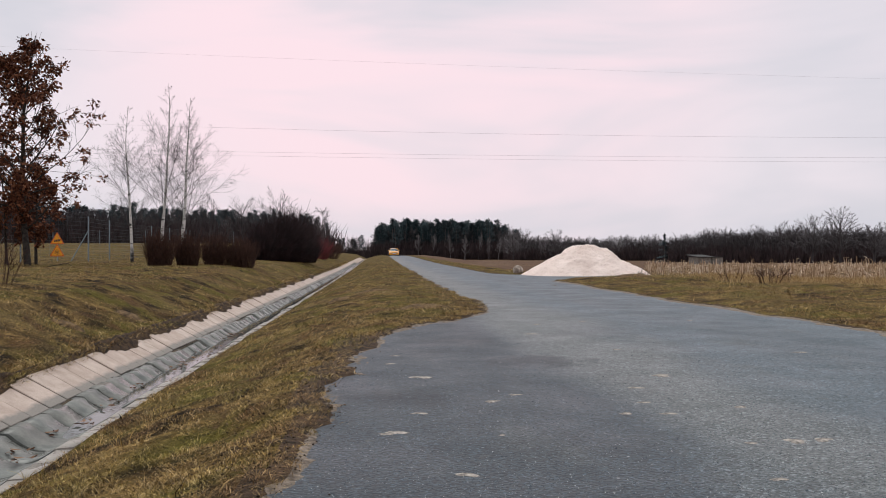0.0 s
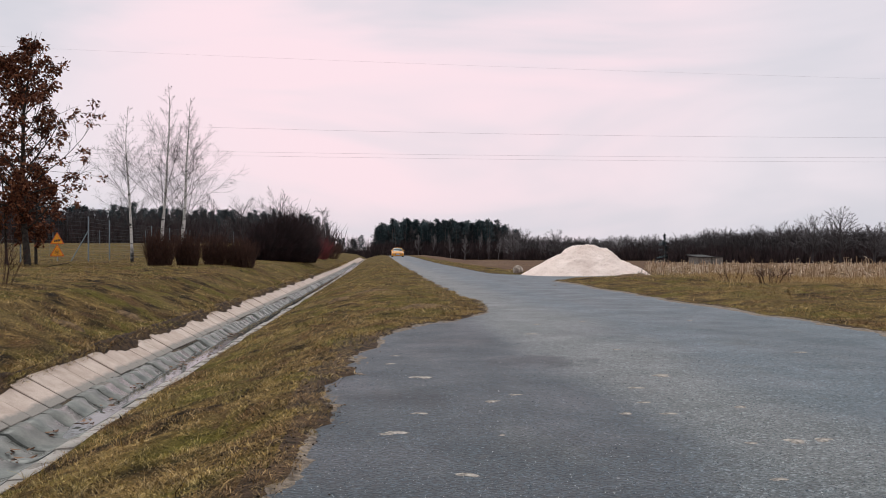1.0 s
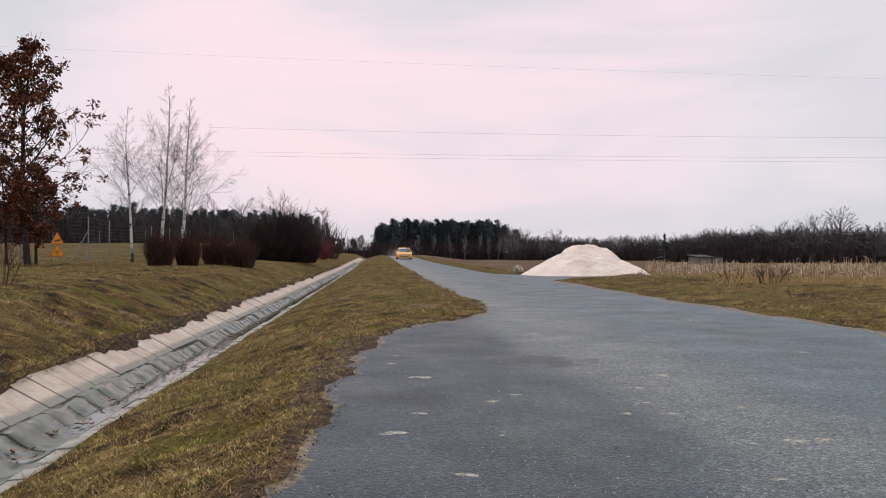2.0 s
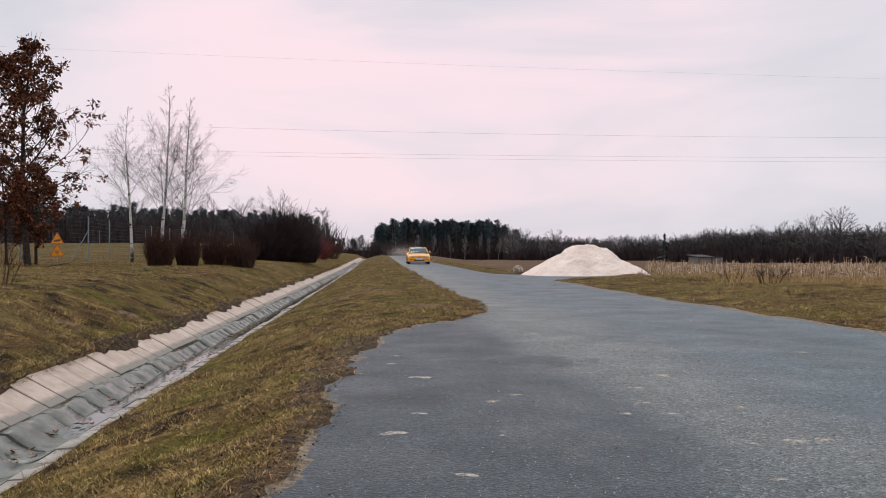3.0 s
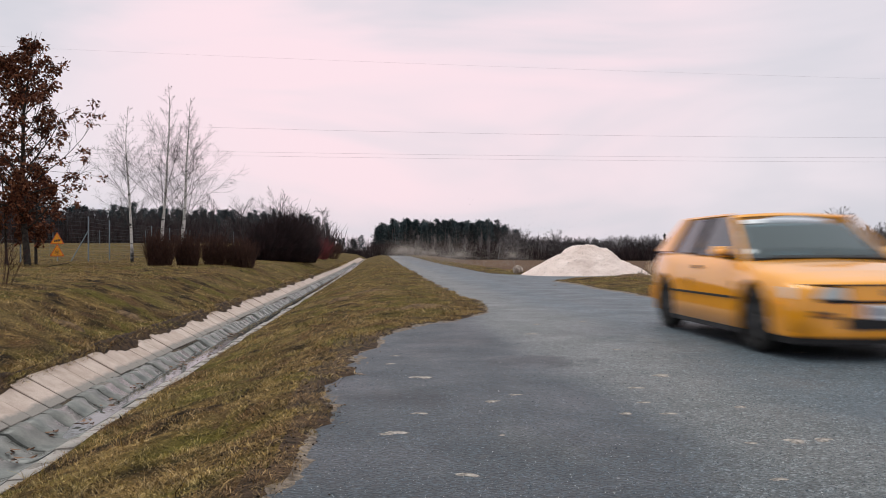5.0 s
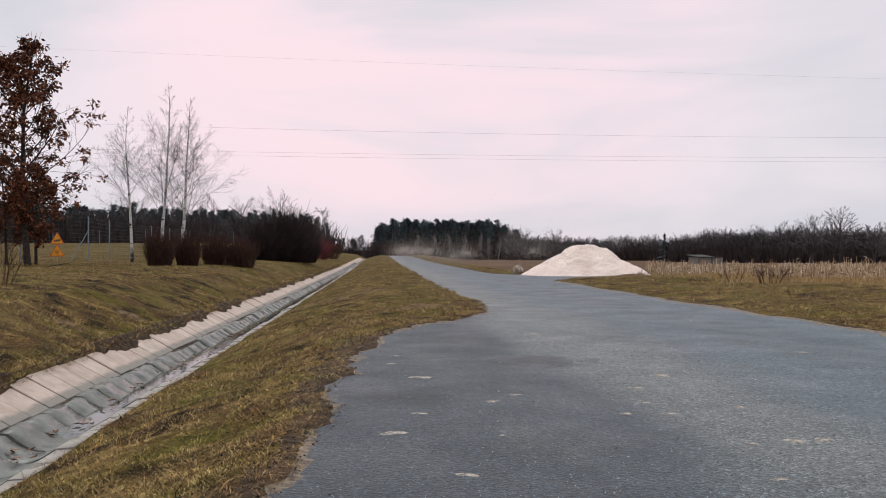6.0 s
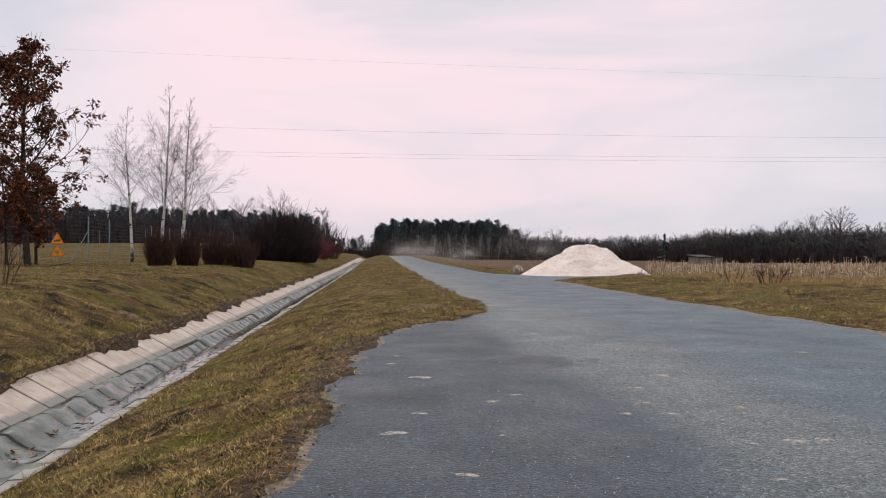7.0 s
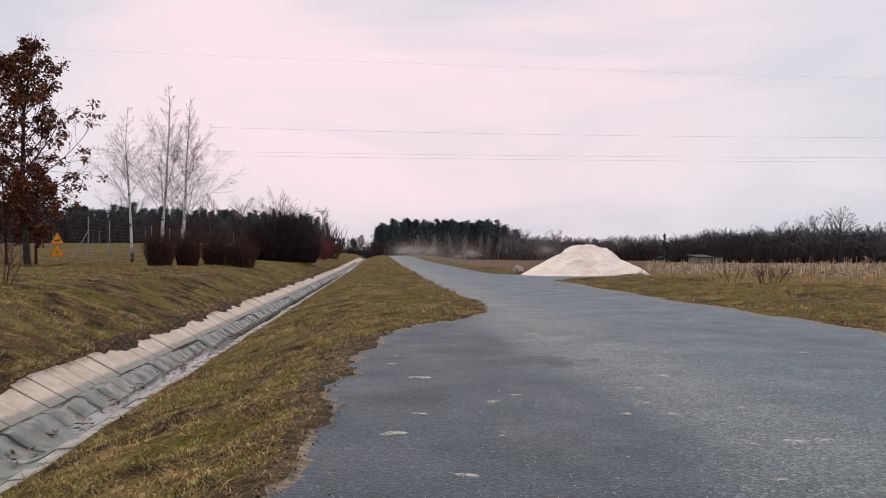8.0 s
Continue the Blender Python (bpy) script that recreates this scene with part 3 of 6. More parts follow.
def build_oak(x, y, height, r, seed, label, dense=1.0):
    rnd = random.Random(seed)
    t = thing("oak_tree", at_ground(x, y), label, "tree", "trees by the fence")
    w = Wood(rnd)
    pts = w.way(Vector((0, 0, 0)), Vector((rnd.uniform(-0.05, 0.05), 0, 1)), height, 12, 0.045, 0.05)
    w.tube("trunk", pts, r, 0.012, 8)
    spec = [("branches", 5, 6, 0.10, 0.05, 7, 42, 0.50, 0.25), ("branches", 4, 4, 0.14, 0.04, 4, 45, 0.55, 0.25), ("branches", 3, 3, 0.18, 0.03, 0, 40, 0.5, 0.3), 0.004]
    n = int(34 * dense)
    for i in range(n):
        f = 0.16 + 0.80 * (i + rnd.random()) / n
        k = min(int(f * 12), 11)
        p = pts[k].lerp(pts[k + 1], f * 12 - k)
        a = i * 2.4 + rnd.uniform(-0.5, 0.5)
        el = rnd.uniform(0.25, 0.9) + 0.4 * f
        # widest at a third of the height, spire-like above
        wide = (0.285 * height) * (0.62 + 0.38 * sstep(0.1, 0.3, f)) * (1 - 0.80 * sstep(0.45, 1.0, f)) * rnd.uniform(0.6, 1.15)
        w.limb(p, Vector((math.cos(a), math.sin(a), el)), max(wide, 0.25), max(r * (1 - f) * 0.42, 0.008), 0, spec)
    if height > 6:
        w.limb(pts[4], Vector((1, -0.1, 0.62)), 2.9, 0.022, 0, spec)
    # bare leader shoots above the leaves
    for _ in range(6):
        q = pts[11] + Vector((rnd.uniform(-0.1, 0.1), 0, 0))
        w.tube("branches", w.way(q, Vector((rnd.uniform(-0.5, 0.5), rnd.uniform(-0.4, 0.4), 1)), rnd.uniform(0.4, 0.8), 3, 0.08, 0.1), 0.006, 0.003, 3)
    w.objects({"trunk": "trunk", "branches": "crown"}, {"trunk": M["bark"], "branches": M["bark"]}, t)
    # leaves hang in bunches at the outer twigs; the middle of the crown is open
    def holds(p):
        k = min(int(p.z / height * 12), 11)
        out = math.hypot(p.x - pts[k].x, p.y - pts[k].y)
        bunch = float(vnoise(p.x * 1.7 + 3 * p.y, p.z * 1.9 + p.y, seed))
        return p.z < height * 0.985 and out > 0.16 and rnd.random() < 0.15 + 0.62 * bunch
    sites = [s for s in w.tips if holds(s[0])]
    V, F = leaf_quads(sites, rnd, 0.135, 10, 0.065)
    ob = mesh_object("leaves", V, F, M["oak_leaf"], t, "withered rust-brown leaves")
    ob["kind"] = "stuff"
    return t


def build_birch(x, y, height, r, seed, lean, label):
    """Ascending limbs that sweep up to a pointed, open crown of hair-thin twigs."""
    rnd = random.Random(seed)
    t = thing("birch_tree", at_ground(x, y), label, "tree", "bare birches")
    w = Wood(rnd)
    pts = w.way(Vector((0, 0, 0)), Vector((lean, 0, 1)), height, 14, 0.030, 0.03)
    w.tube("trunk", pts, r, 0.006, 8)
    spec = [("crown", 4, 6, 0.07, 0.06, 13, 40, 0.36, 0.22), ("crown", 3, 4, 0.09, 0.02, 6, 42, 0.55, 0.15), ("crown", 2, 3, 0.10, -0.02, 0, 30, 0.5, 0.2), 0.0020]
    airy = [spec[0][:5] + (6,) + spec[0][6:], spec[1][:5] + (3,) + spec[1][6:], spec[2], spec[3]]
    n = 38
    for i in range(n):
        f = 0.17 + 0.80 * (i + rnd.random()) / n
        k = min(int(f * 14), 13)
        p = pts[k].lerp(pts[k + 1], f * 14 - k)
        a = i * 2.4 + rnd.uniform(-0.5, 0.5)
        wide = 0.41 * height * (0.8 + 0.2 * sstep(0.15, 0.35, f)) * (1 - 0.88 * sstep(0.15, 1.0, f)) * rnd.uniform(0.6, 1.2)
        w.limb(p, Vector((math.cos(a), math.sin(a), rnd.uniform(0.45, 1.35))), max(wide, 0.28), max(r * (1 - f) * 0.22, 0.0035), 0, airy if f > 0.68 else spec)
    w.objects({"trunk": "trunk", "crown": "crown"}, {"trunk": M["birch_bark"], "crown": M["birch_twig"]}, t)
    return t


def build_bare_tree(name, x, y, height, r, seed, label, mat, wide=0.4, start=0.2, n=26, thin=0.006, group="", m=None, fork=0.9):
    rnd = random.Random(seed)
    t = thing(name, m or at_ground(x, y), label, "tree", group)
    w = bare_wood(rnd, height, r, wide, start, n, thin, fork)
    w.objects({"trunk": "trunk", "crown": "crown"}, {"trunk": mat, "crown": mat}, t)
    return t


def bare_wood(rnd, height, r, wide, start, n, thin, fork=0.9):
    w = Wood(rnd)
    pts = w.way(Vector((0, 0, 0)), Vector((0, 0, 1)), height * 0.93, 10, 0.05, 0.06)
    w.tube("trunk", pts, r, thin * 2, 6)
    spec = [("crown", 3, 4, 0.10, 0.08, 7, 40, 0.5, 0.2), ("crown", 3, 3, 0.14, 0.06, 4, 40, 0.5, 0.2), ("crown", 3, 2, 0.15, 0.03, 0, 30, 0.5, 0.2), thin]
    for i in range(n):
        f = start + (0.97 - start) * (i + rnd.random()) / n
        k = min(int(f * 10), 9)
        p = pts[k].lerp(pts[k + 1], f * 10 - k)
        a = i * 2.4 + rnd.uniform(-0.5, 0.5)
        length = wide * height * (1 - 0.55 * sstep(start, 1.0, f)) * rnd.uniform(0.7, 1.15)
        w.limb(p, Vector((math.cos(a), math.sin(a), rnd.uniform(0.5, 1.2) * fork)), length, max(r * (1 - f) * 0.45, thin), 0, spec)
    return w


def round_wood(rnd, height, r, thin, wide=0.36, low=0.30, limbs=15):
    """A bare tree whose limbs end on a rounded crown, in ever finer twigs."""
    w = Wood(rnd)
    pts = w.way(Vector((0, 0, 0)), Vector((0, 0, 1)), height * 0.75, 6, 0.04, 0.05)
    w.tube("trunk", pts, r, r * 0.25, 5)
    spec = [("crown", 3, 3, 0.07, 0.04, 8, 36, 0.42, 0.25), ("crown", 2, 2, 0.10, 0.03, 5, 36, 0.55, 0.2), ("crown", 2, 1, 0.12, 0.02, 0, 30, 0.5, 0.2), thin]
    mid = Vector((0, 0, height * (low + 1) / 2))
    for i in range(limbs):
        a, v = i * 2.4 + rnd.uniform(-0.4, 0.4), -0.55 + 1.5 * (i + rnd.random()) / limbs
        h = math.sqrt(max(1 - v * v, 0.02)) if abs(v) < 1 else 0.1
        end = mid + Vector((math.cos(a) * h * wide * height, math.sin(a) * h * wide * height, v * height * (1 - low) / 2)) * rnd.uniform(0.82, 1.02)
        k = min(max(int((end.z / height - 0.28) / 0.75 * 6), 1), 5)
        way = end - pts[k]
        w.limb(pts[k], way + Vector((0, 0, -0.06 * way.length)), way.length * 0.92, max(r * 0.22, thin), 0, spec)
    return w


def build_round_tree(name, x, y, height, r, seed, label, thin, group, wide=0.36, low=0.3):
    rnd = random.Random(seed)
    t = thing(name, at_ground(x, y), label, "tree", group)
    w = round_wood(rnd, height, r, thin, wide, low, 22)
    w.objects({"trunk": "trunk", "crown": "crown"}, {"trunk": M["far_bark"], "crown": M["far_bark"]}, t)
    return t


def build_twig_shrub(name, x, y, height, wide, seed, label, mat, stems=260, group="", fan=0.22, thin=0.006, category="shrub", wander=0.07, kids=4, low=0.55, dome=0.15):
    """A dense upright bush: many stems that fan out from one stool and fork."""
    rnd = random.Random(seed)
    t = thing(name, at_ground(x, y), label, category, group)
    w = Wood(rnd)
    spec = [("stems", 3, 4, wander, 0.06, kids, 24 + 150 * (wander - 0.07), 0.45, 0.30), ("twigs", 2, 2, 0.10 + wander, 0.05, 0, 20, 0.5, 0.3), thin * 0.5]
    for _ in range(stems):
        a, q = rnd.uniform(0, 6.283), math.sqrt(rnd.random())
        p = Vector((math.cos(a) * q * wide * 0.40, math.sin(a) * q * wide * 0.40, 0))
        d = Vector((math.cos(a) * q * fan, math.sin(a) * q * fan, 1))
        w.limb(p, d, height * rnd.uniform(low, 1.0) * (1 - dome * q * q), thin, 0, spec)
    w.objects({"stems": "stool", "twigs": "crown"}, {"stems": mat, "twigs": mat}, t)
    return t


def build_near_plants():
    build_oak(-10.88, 28.0, 7.15, 0.115, 3, "young oak holding withered rust-brown leaves, on the grass", 1.25)
    build_oak(-12.15, 32.0, 3.9, 0.06, 8, "small slim oak with withered brown leaves", 0.7)
    build_oak(-11.75, 28.6, 3.6, 0.05, 18, "small oak sapling with withered brown leaves", 0.7)
    build_birch(-10.2, 37.0, 6.5, 0.070, 5, 0.05, "slim bare birch leaning slightly, white bark dark at the foot")
    build_birch(-8.2, 33.3, 6.75, 0.075, 6, 0.10, "bare birch with white bark rising behind shrubs")
    build_birch(-7.08, 31.8, 6.0, 0.080, 7, 0.08, "tall bare birch with forked white trunk among shrubs")
    lab = "dense red-brown leafless shrub with upright stems in the grass"
    for i, (x, y, h, wd) in enumerate([(-7.12, 29.0, 1.22, 0.92), (-6.42, 29.9, 1.20, 0.85), (-5.98, 32.6, 1.26, 1.05), (-5.12, 32.9, 1.16, 1.2)]):
        build_twig_shrub("shrub", x, y, h, wd, 30 + i, lab, M["rust_twig"], 420, "red-brown shrubs", 0.16, 0.006, "shrub", 0.09, 4, 0.40, 0.25)
    build_twig_shrub("shrub", -5.75, 13.7, 1.0, 0.5, 41, "thin dry brown shrub on the ditch bank", M["rust_twig"], 26, "", 0.5, 0.004, "shrub", 0.14, 5)
    # dark thicket by the ditch
    lab = "dark leafless hawthorn bush, dense and purple-black"
    for i, (x, y, h, wd) in enumerate([(-6.55, 50, 2.2, 1.7), (-5.95, 51, 3.0, 2.0), (-5.30, 52, 3.35, 1.9), (-4.95, 54, 3.0, 1.9), (-4.65, 56.5, 2.1, 1.4)]):
        build_twig_shrub("hawthorn_bush", x, y, h, wd, 50 + i, lab, M["dark_twig"], 420, "dark bushes by the ditch", 0.34, 0.012, "bush", 0.15, 9, 0.15, 0.42)
    build_round_tree("fruit_tree", -7.9, 52.0, 4.1, 0.07, 61, "bare rounded fruit tree behind the dark bushes", 0.003, "bare trees behind the bushes", 0.36, 0.12)
    build_round_tree("fruit_tree", -6.05, 52.8, 4.35, 0.08, 62, "bare spreading fruit tree behind the dark bushes", 0.004, "bare trees behind the bushes", 0.40, 0.10)
    build_bare_tree("sapling", -8.9, 47.0, 3.6, 0.04, 63, "thin bare grey sapling", M["far_bark"], 0.35, 0.2, 16, 0.005, "")
    build_bare_tree("birch_tree", -4.9, 76.0, 4.6, 0.06, 64, "pale bare birch at the ditch's far end", M["birch_twig"], 0.35, 0.15, 26, 0.008, "bare birches")
    build_twig_shrub("dogwood_shrub", -4.75, 71.0, 1.8, 1.5, 66, "red-stemmed leafless dogwood shrub", M["red_twig"], 160, "", 0.5, 0.012, "shrub", 0.14, 5)
    build_twig_shrub("willow_shrub", -4.6, 82.0, 1.7, 1.8, 67, "yellow-brown leafless willow shrub", M["rust_twig"], 160, "", 0.5, 0.012, "shrub", 0.14, 5)


build_near_plants()


# ---- far woods: many trees joined, one object for each wood ----
def put(parts, V, F, x, y, z, s, rz, sz=1.0):
    c, n = math.cos(rz), math.sin(rz)
    W = np.stack([(V[:, 0] * c - V[:, 1] * n) * s + x, (V[:, 0] * n + V[:, 1] * c) * s + y, V[:, 2] * s * sz + z], -1)
    parts.append((W, F))


def joined(name, parts, mat, parent, label=""):
    V, F, k = [], [], 0
    for v, f in parts:
        V.append(v), F.append(f + k)
        k += len(v)
    ob = mesh_object(name, np.concatenate(V), np.concatenate(F), mat, parent, label)
    ob["kind"] = "stuff"
    return ob


def pine_arrays(rnd, height=13.0):
    """Trunk, and a ragged crown of needle tufts on the upper half."""
    w = Wood(rnd)
    pts = w.way(Vector((0, 0, 0)), Vector((0, 0, 1)), height * 0.97, 6, 0.02, 0.05)
    w.tube("trunk", pts, 0.16, 0.04, 5)
    V, F = [], []
    base = rnd.uniform(0.38, 0.6)
    for i in range(26):
        f = base + (1.0 - base) * (i + rnd.random()) / 26
        a, reach = rnd.uniform(0, 6.283), 1.75 * (1.1 - 1.0 * (f - base) / (1 - base)) * rnd.uniform(0.35, 1.1)
        c = Vector((math.cos(a) * reach, math.sin(a) * reach, f * height + 0.25 * reach))
        w.tube("trunk", [Vector((0, 0, f * height - 0.2)), c], 0.035, 0.015, 3)
        for _ in range(34):
            p = c + Vector((rnd.gauss(0, 0.42), rnd.gauss(0, 0.42), rnd.gauss(0, 0.24)))
            d = Vector((rnd.gauss(0, 1), rnd.gauss(0, 1), rnd.gauss(0.3, 0.6))).normalized() * rnd.uniform(0.25, 0.5)
            e = d.orthogonal().normalized() * 0.12
            k = len(V)
            V += [p - d * 0.5, p + e, p + d * 0.6, p - e]
            F.append((k, k + 1, k + 2, k + 3))
    return w.arrays("trunk"), (np.array([tuple(v) for v in V]), np.array(F))


def build_far_woods():
    rnd = random.Random(77)
    pines = [pine_arrays(rnd) for _ in range(5)]
    bare = []
    for i in range(6):
        w = round_wood(random.Random(90 + i), 8.0, 0.12, 0.016, (0.34, 0.40, 0.30, 0.44, 0.36, 0.40)[i], (0.10, 0.18, 0.08, 0.12, 0.20, 0.10)[i], 20)
        bare.append((w.arrays("trunk"), w.arrays("crown")))
    # brushwood filler: thin upright slivers
    def brush(n, h, wd):
        V, F = [], []
        for _ in range(n):
            p = Vector((rnd.uniform(-wd, wd), rnd.uniform(-wd, wd), 0))
            d = Vector((rnd.gauss(0, 0.22), rnd.gauss(0, 0.22), 1)) * h * rnd.uniform(0.4, 1.0)
            e = Vector((rnd.gauss(0, 1), rnd.gauss(0, 1), 0)).normalized() * 0.05
            k = len(V)
            V += [p - e, p + d * 0.5 - e * 0.8, p + d, p + d * 0.5 + e * 0.8]
            F.append((k, k + 1, k + 2, k + 3))
        return np.array([tuple(v) for v in V]), np.array(F)

    brushes = [brush(150, 3.4, 1.9) for _ in range(4)]

    def wood(name, label, rows, pine_share, heights, pale=0.0, thick=1.0, bare_mat="far_bark"):
        """rows: (x0, y0, x1, y1, trees, brush). heights: fractions along and heights."""
        t = thing(name, pose(0, 0, 0), label, "wood")
        t["kind"] = "stuff"
        P = {"pine_trunks": [], "needles": [], "bare_trees": [], "pale_trees": [], "undergrowth": []}
        for x0, y0, x1, y1, n, nb in rows:
            for i in range(n):
                f = (i + rnd.random()) / n
                x, y = x0 + (x1 - x0) * f + rnd.gauss(0, 0.6), y0 + (y1 - y0) * f + rnd.gauss(0, 2)
                z = float(land(x, y)) - 0.1
                h = float(np.interp(f, heights[0], heights[1])) * rnd.uniform(0.86, 1.08)
                share = float(np.interp(f, pine_share[0], pine_share[1]))
                rz = rnd.uniform(0, 6.28)
                if rnd.random() < share:
                    (tv, tf), (nv, nf) = pines[rnd.randrange(5)]
                    put(P["pine_trunks"], tv, tf, x, y, z, h / 13, rz), put(P["needles"], nv, nf, x, y, z, h / 13, rz)
                else:
                    (tv, tf), (cv, cf) = bare[rnd.randrange(6)]
                    key = "pale_trees" if rnd.random() < pale else "bare_trees"
                    s = h * rnd.uniform(0.88, 1.06) / 8
                    put(P[key], tv, tf, x, y, z, s, rz), put(P[key], cv, cf, x, y, z, s, rz)
            for i in range(nb):
                f = (i + rnd.random()) / nb
                x, y = x0 + (x1 - x0) * f, y0 + (y1 - y0) * f - rnd.uniform(0, 4)
                v, fc = brushes[rnd.randrange(4)]
                put(P["undergrowth"], v, fc, x, y, float(land(x, y)) - 0.1, thick * rnd.uniform(0.7, 1.3), rnd.uniform(0, 6.28))
        mats = {"pine_trunks": "pine_bark", "needles": "needle", "bare_trees": bare_mat, "pale_trees": "pale_bark", "undergrowth": "thicket"}
        for key, parts in P.items():
            if parts:
                joined(key, parts, M[mats[key]], t)

    # pine wood behind the crest
    wood("pine_wood", "distant dark pine wood with bare birches along its edge",
         [(-1.5, 300, 46, 297, 38, 90), (-1, 306, 48, 303, 42, 90), (-1, 313, 49, 310, 42, 90), (-1, 322, 50, 319, 42, 90), (-1, 330, 50, 327, 42, 90)],
         ([0, 0.85, 1], [0.85, 0.75, 0.30]), ([0, 0.05, 0.85, 1], [11.5, 13.2, 13.0, 10.5]), 0.14, 1.8)
    wood("roadside_copse", "low dark copse left of the far road", [(-22, 285, -6, 290, 16, 40), (-24, 292, -6, 296, 14, 20)], ([0, 0.5, 1], [0.3, 0.5, 0.8]), ([0, 0.6, 1], [4.5, 6.0, 8.5]), 0.1, 1.0)
    # bare trees round the field
    wood("field_edge_trees", "distant row of bare grey trees along the field",
         [(40, 262, 76, 205, 46, 90), (44, 272, 82, 212, 46, 90), (46, 280, 86, 220, 40, 60)], ([0, 1], [0.04, 0.0]), ([0, 0.2, 0.5, 0.8, 1], [8.4, 7.2, 7.0, 6.8, 6.8]), 0.07, 1.1)
    wood("thicket_wood", "dense dark leafless wood behind the maize stubble",
         [(57, 168, 84, 118, 54, 120), (60, 172, 90, 122, 52, 120), (64, 178, 98, 128, 48, 110), (70, 186, 108, 134, 36, 60)],
         ([0, 1], [0.0, 0.02]), ([0, 0.12, 0.3, 0.6, 0.75, 1], [4.8, 6.3, 6.7, 6.7, 6.1, 6.6]), 0.0, 0.95)
    # behind the fence
    wood("fence_side_wood", "distant brown mixed wood behind the fence",
         [(-125, 232, -16, 250, 68, 140), (-128, 240, -18, 258, 66, 110), (-130, 250, -20, 266, 50, 60)],
         ([0, 1], [0.15, 0.25]), ([0, 0.3, 0.7, 1], [12.0, 12.6, 11.6, 10.5]), 0.03, 2.4)
    wood("fence_side_pines", "row of distant pine tops above the brown wood",
         [(-135, 262, -20, 278, 90, 0), (-138, 270, -22, 286, 80, 0)], ([0, 1], [1, 1]), ([0, 0.3, 0.7, 1], [14.0, 14.0, 13.0, 11.5]), 0.0, 1.0)
    # single trees that stand out on the skyline
    lab = "tall bare deciduous tree standing above the field wood"
    for i, (x, y, h, wd) in enumerate([(66.3, 122.0, 9.2, 0.28), (63.4, 124.5, 8.0, 0.36), (67.6, 115.5, 6.2, 0.40), (71.8, 118.5, 6.4, 0.42)]):
        build_round_tree("field_tree", x, y, h, 0.20, 101 + i, lab, 0.018, "tall field trees", wd, 0.22)
    build_round_tree("field_tree", 36.5, 238.0, 9.2, 0.2, 105, "bare round-crowned tree beside the pine wood", 0.016, "tall field trees", 0.42, 0.22)
    build_round_tree("field_tree", 45.5, 226.0, 8.6, 0.2, 106, "bare round-crowned tree along the field", 0.016, "tall field trees", 0.50, 0.2)
    for i, (x, y, h) in enumerate([(28.2, 290, 8.2), (36.4, 291, 7.4), (39.4, 290, 7.8), (23.6, 292, 8.8), (12.8, 293, 8.5), (33.0, 293, 9.2), (18.0, 293, 9.0)]):
        build_bare_tree("birch_tree", x, y, h, 0.13, 160 + i, "slim pale bare birch in front of the pine wood", M["pale_bark"], 0.26, 0.2, 16, 0.022, "birches by the pine wood", None, 1.4)
    # a spruce between bare trees
    for x, y, h in ((52.3, 158.0, 5.5),):
        t = thing("spruce_tree", at_ground(x, y), "dark green spruce among bare trees", "tree", "spruces")
        w = Wood(rnd)
        w.tube("trunk", [Vector((0, 0, 0)), Vector((0, 0, h))], 0.10, 0.02, 5)
        V, F = [], []
        for i in range(15):
            f = 0.12 + 0.88 * (i + rnd.uniform(-0.6, 0.6)) / 15
            for j in range(6):
                a, reach = rnd.uniform(0, 6.283), h * 0.34 * (1.05 - f) * rnd.uniform(0.45, 1.2)
                for q in range(6):
                    u = reach * (q + 1) / 6
                    p = Vector((math.cos(a) * u, math.sin(a) * u, f * h - u * 0.25 + rnd.gauss(0, 0.12)))
                    d, e = Vector((math.cos(a), math.sin(a), -0.3)) * 0.18, Vector((-math.sin(a), math.cos(a), -0.3)) * rnd.uniform(0.08, 0.2)
                    k = len(V)
                    V += [p - d, p + e, p + d, p - e]
                    F.append((k, k + 1, k + 2, k + 3))
        w.objects({"trunk": "trunk"}, {"trunk": M["pine_bark"]}, t)
        mesh_object("crown", V, F, M["needle"], t)


build_far_woods()


# ---- grass and straw ----
def blade_mesh(name, P, length, width, tilt, mat, label, seed):
    """Kite-shaped blades at the points P, leaning and bent at random."""
    g = np.random.default_rng(seed)
    n = len(P)
    a, b = g.uniform(0, 2 * np.pi, n), g.uniform(0, 2 * np.pi, n)
    lean = np.abs(g.normal(tilt, 0.35, n))
    L = length * g.uniform(0.45, 1.25, n)
    up = np.stack([np.sin(lean) * np.cos(a), np.sin(lean) * np.sin(a), np.cos(lean)], -1)
    droop = np.stack([np.cos(a), np.sin(a), -0.4 * np.ones(n)], -1)
    side = np.stack([np.cos(b), np.sin(b), np.zeros(n)], -1) * (width * g.uniform(0.6, 1.3, n))[:, None] * 0.5
    mid = P + up * (L * 0.5)[:, None]
    tip = P + up * (L * 0.85)[:, None] + droop * (L * 0.2)[:, None]
    V = np.stack([P, mid + side, tip, mid - side], 1).reshape(-1, 3)
    F = np.arange(4 * n).reshape(n, 4)
    ob = mesh_object(name, V, F, mat)
    return tagged(ob, label, "grass", kind="stuff")


def scatter(n, near, far, half, seed, centre=0.072):
    """Points thinning out with distance from the road's near end."""
    g = np.random.default_rng(seed)
    d = near * (far / near) ** g.random(n)
    x = d * (centre + half * (2 * g.random(n) - 1))
    return x, d


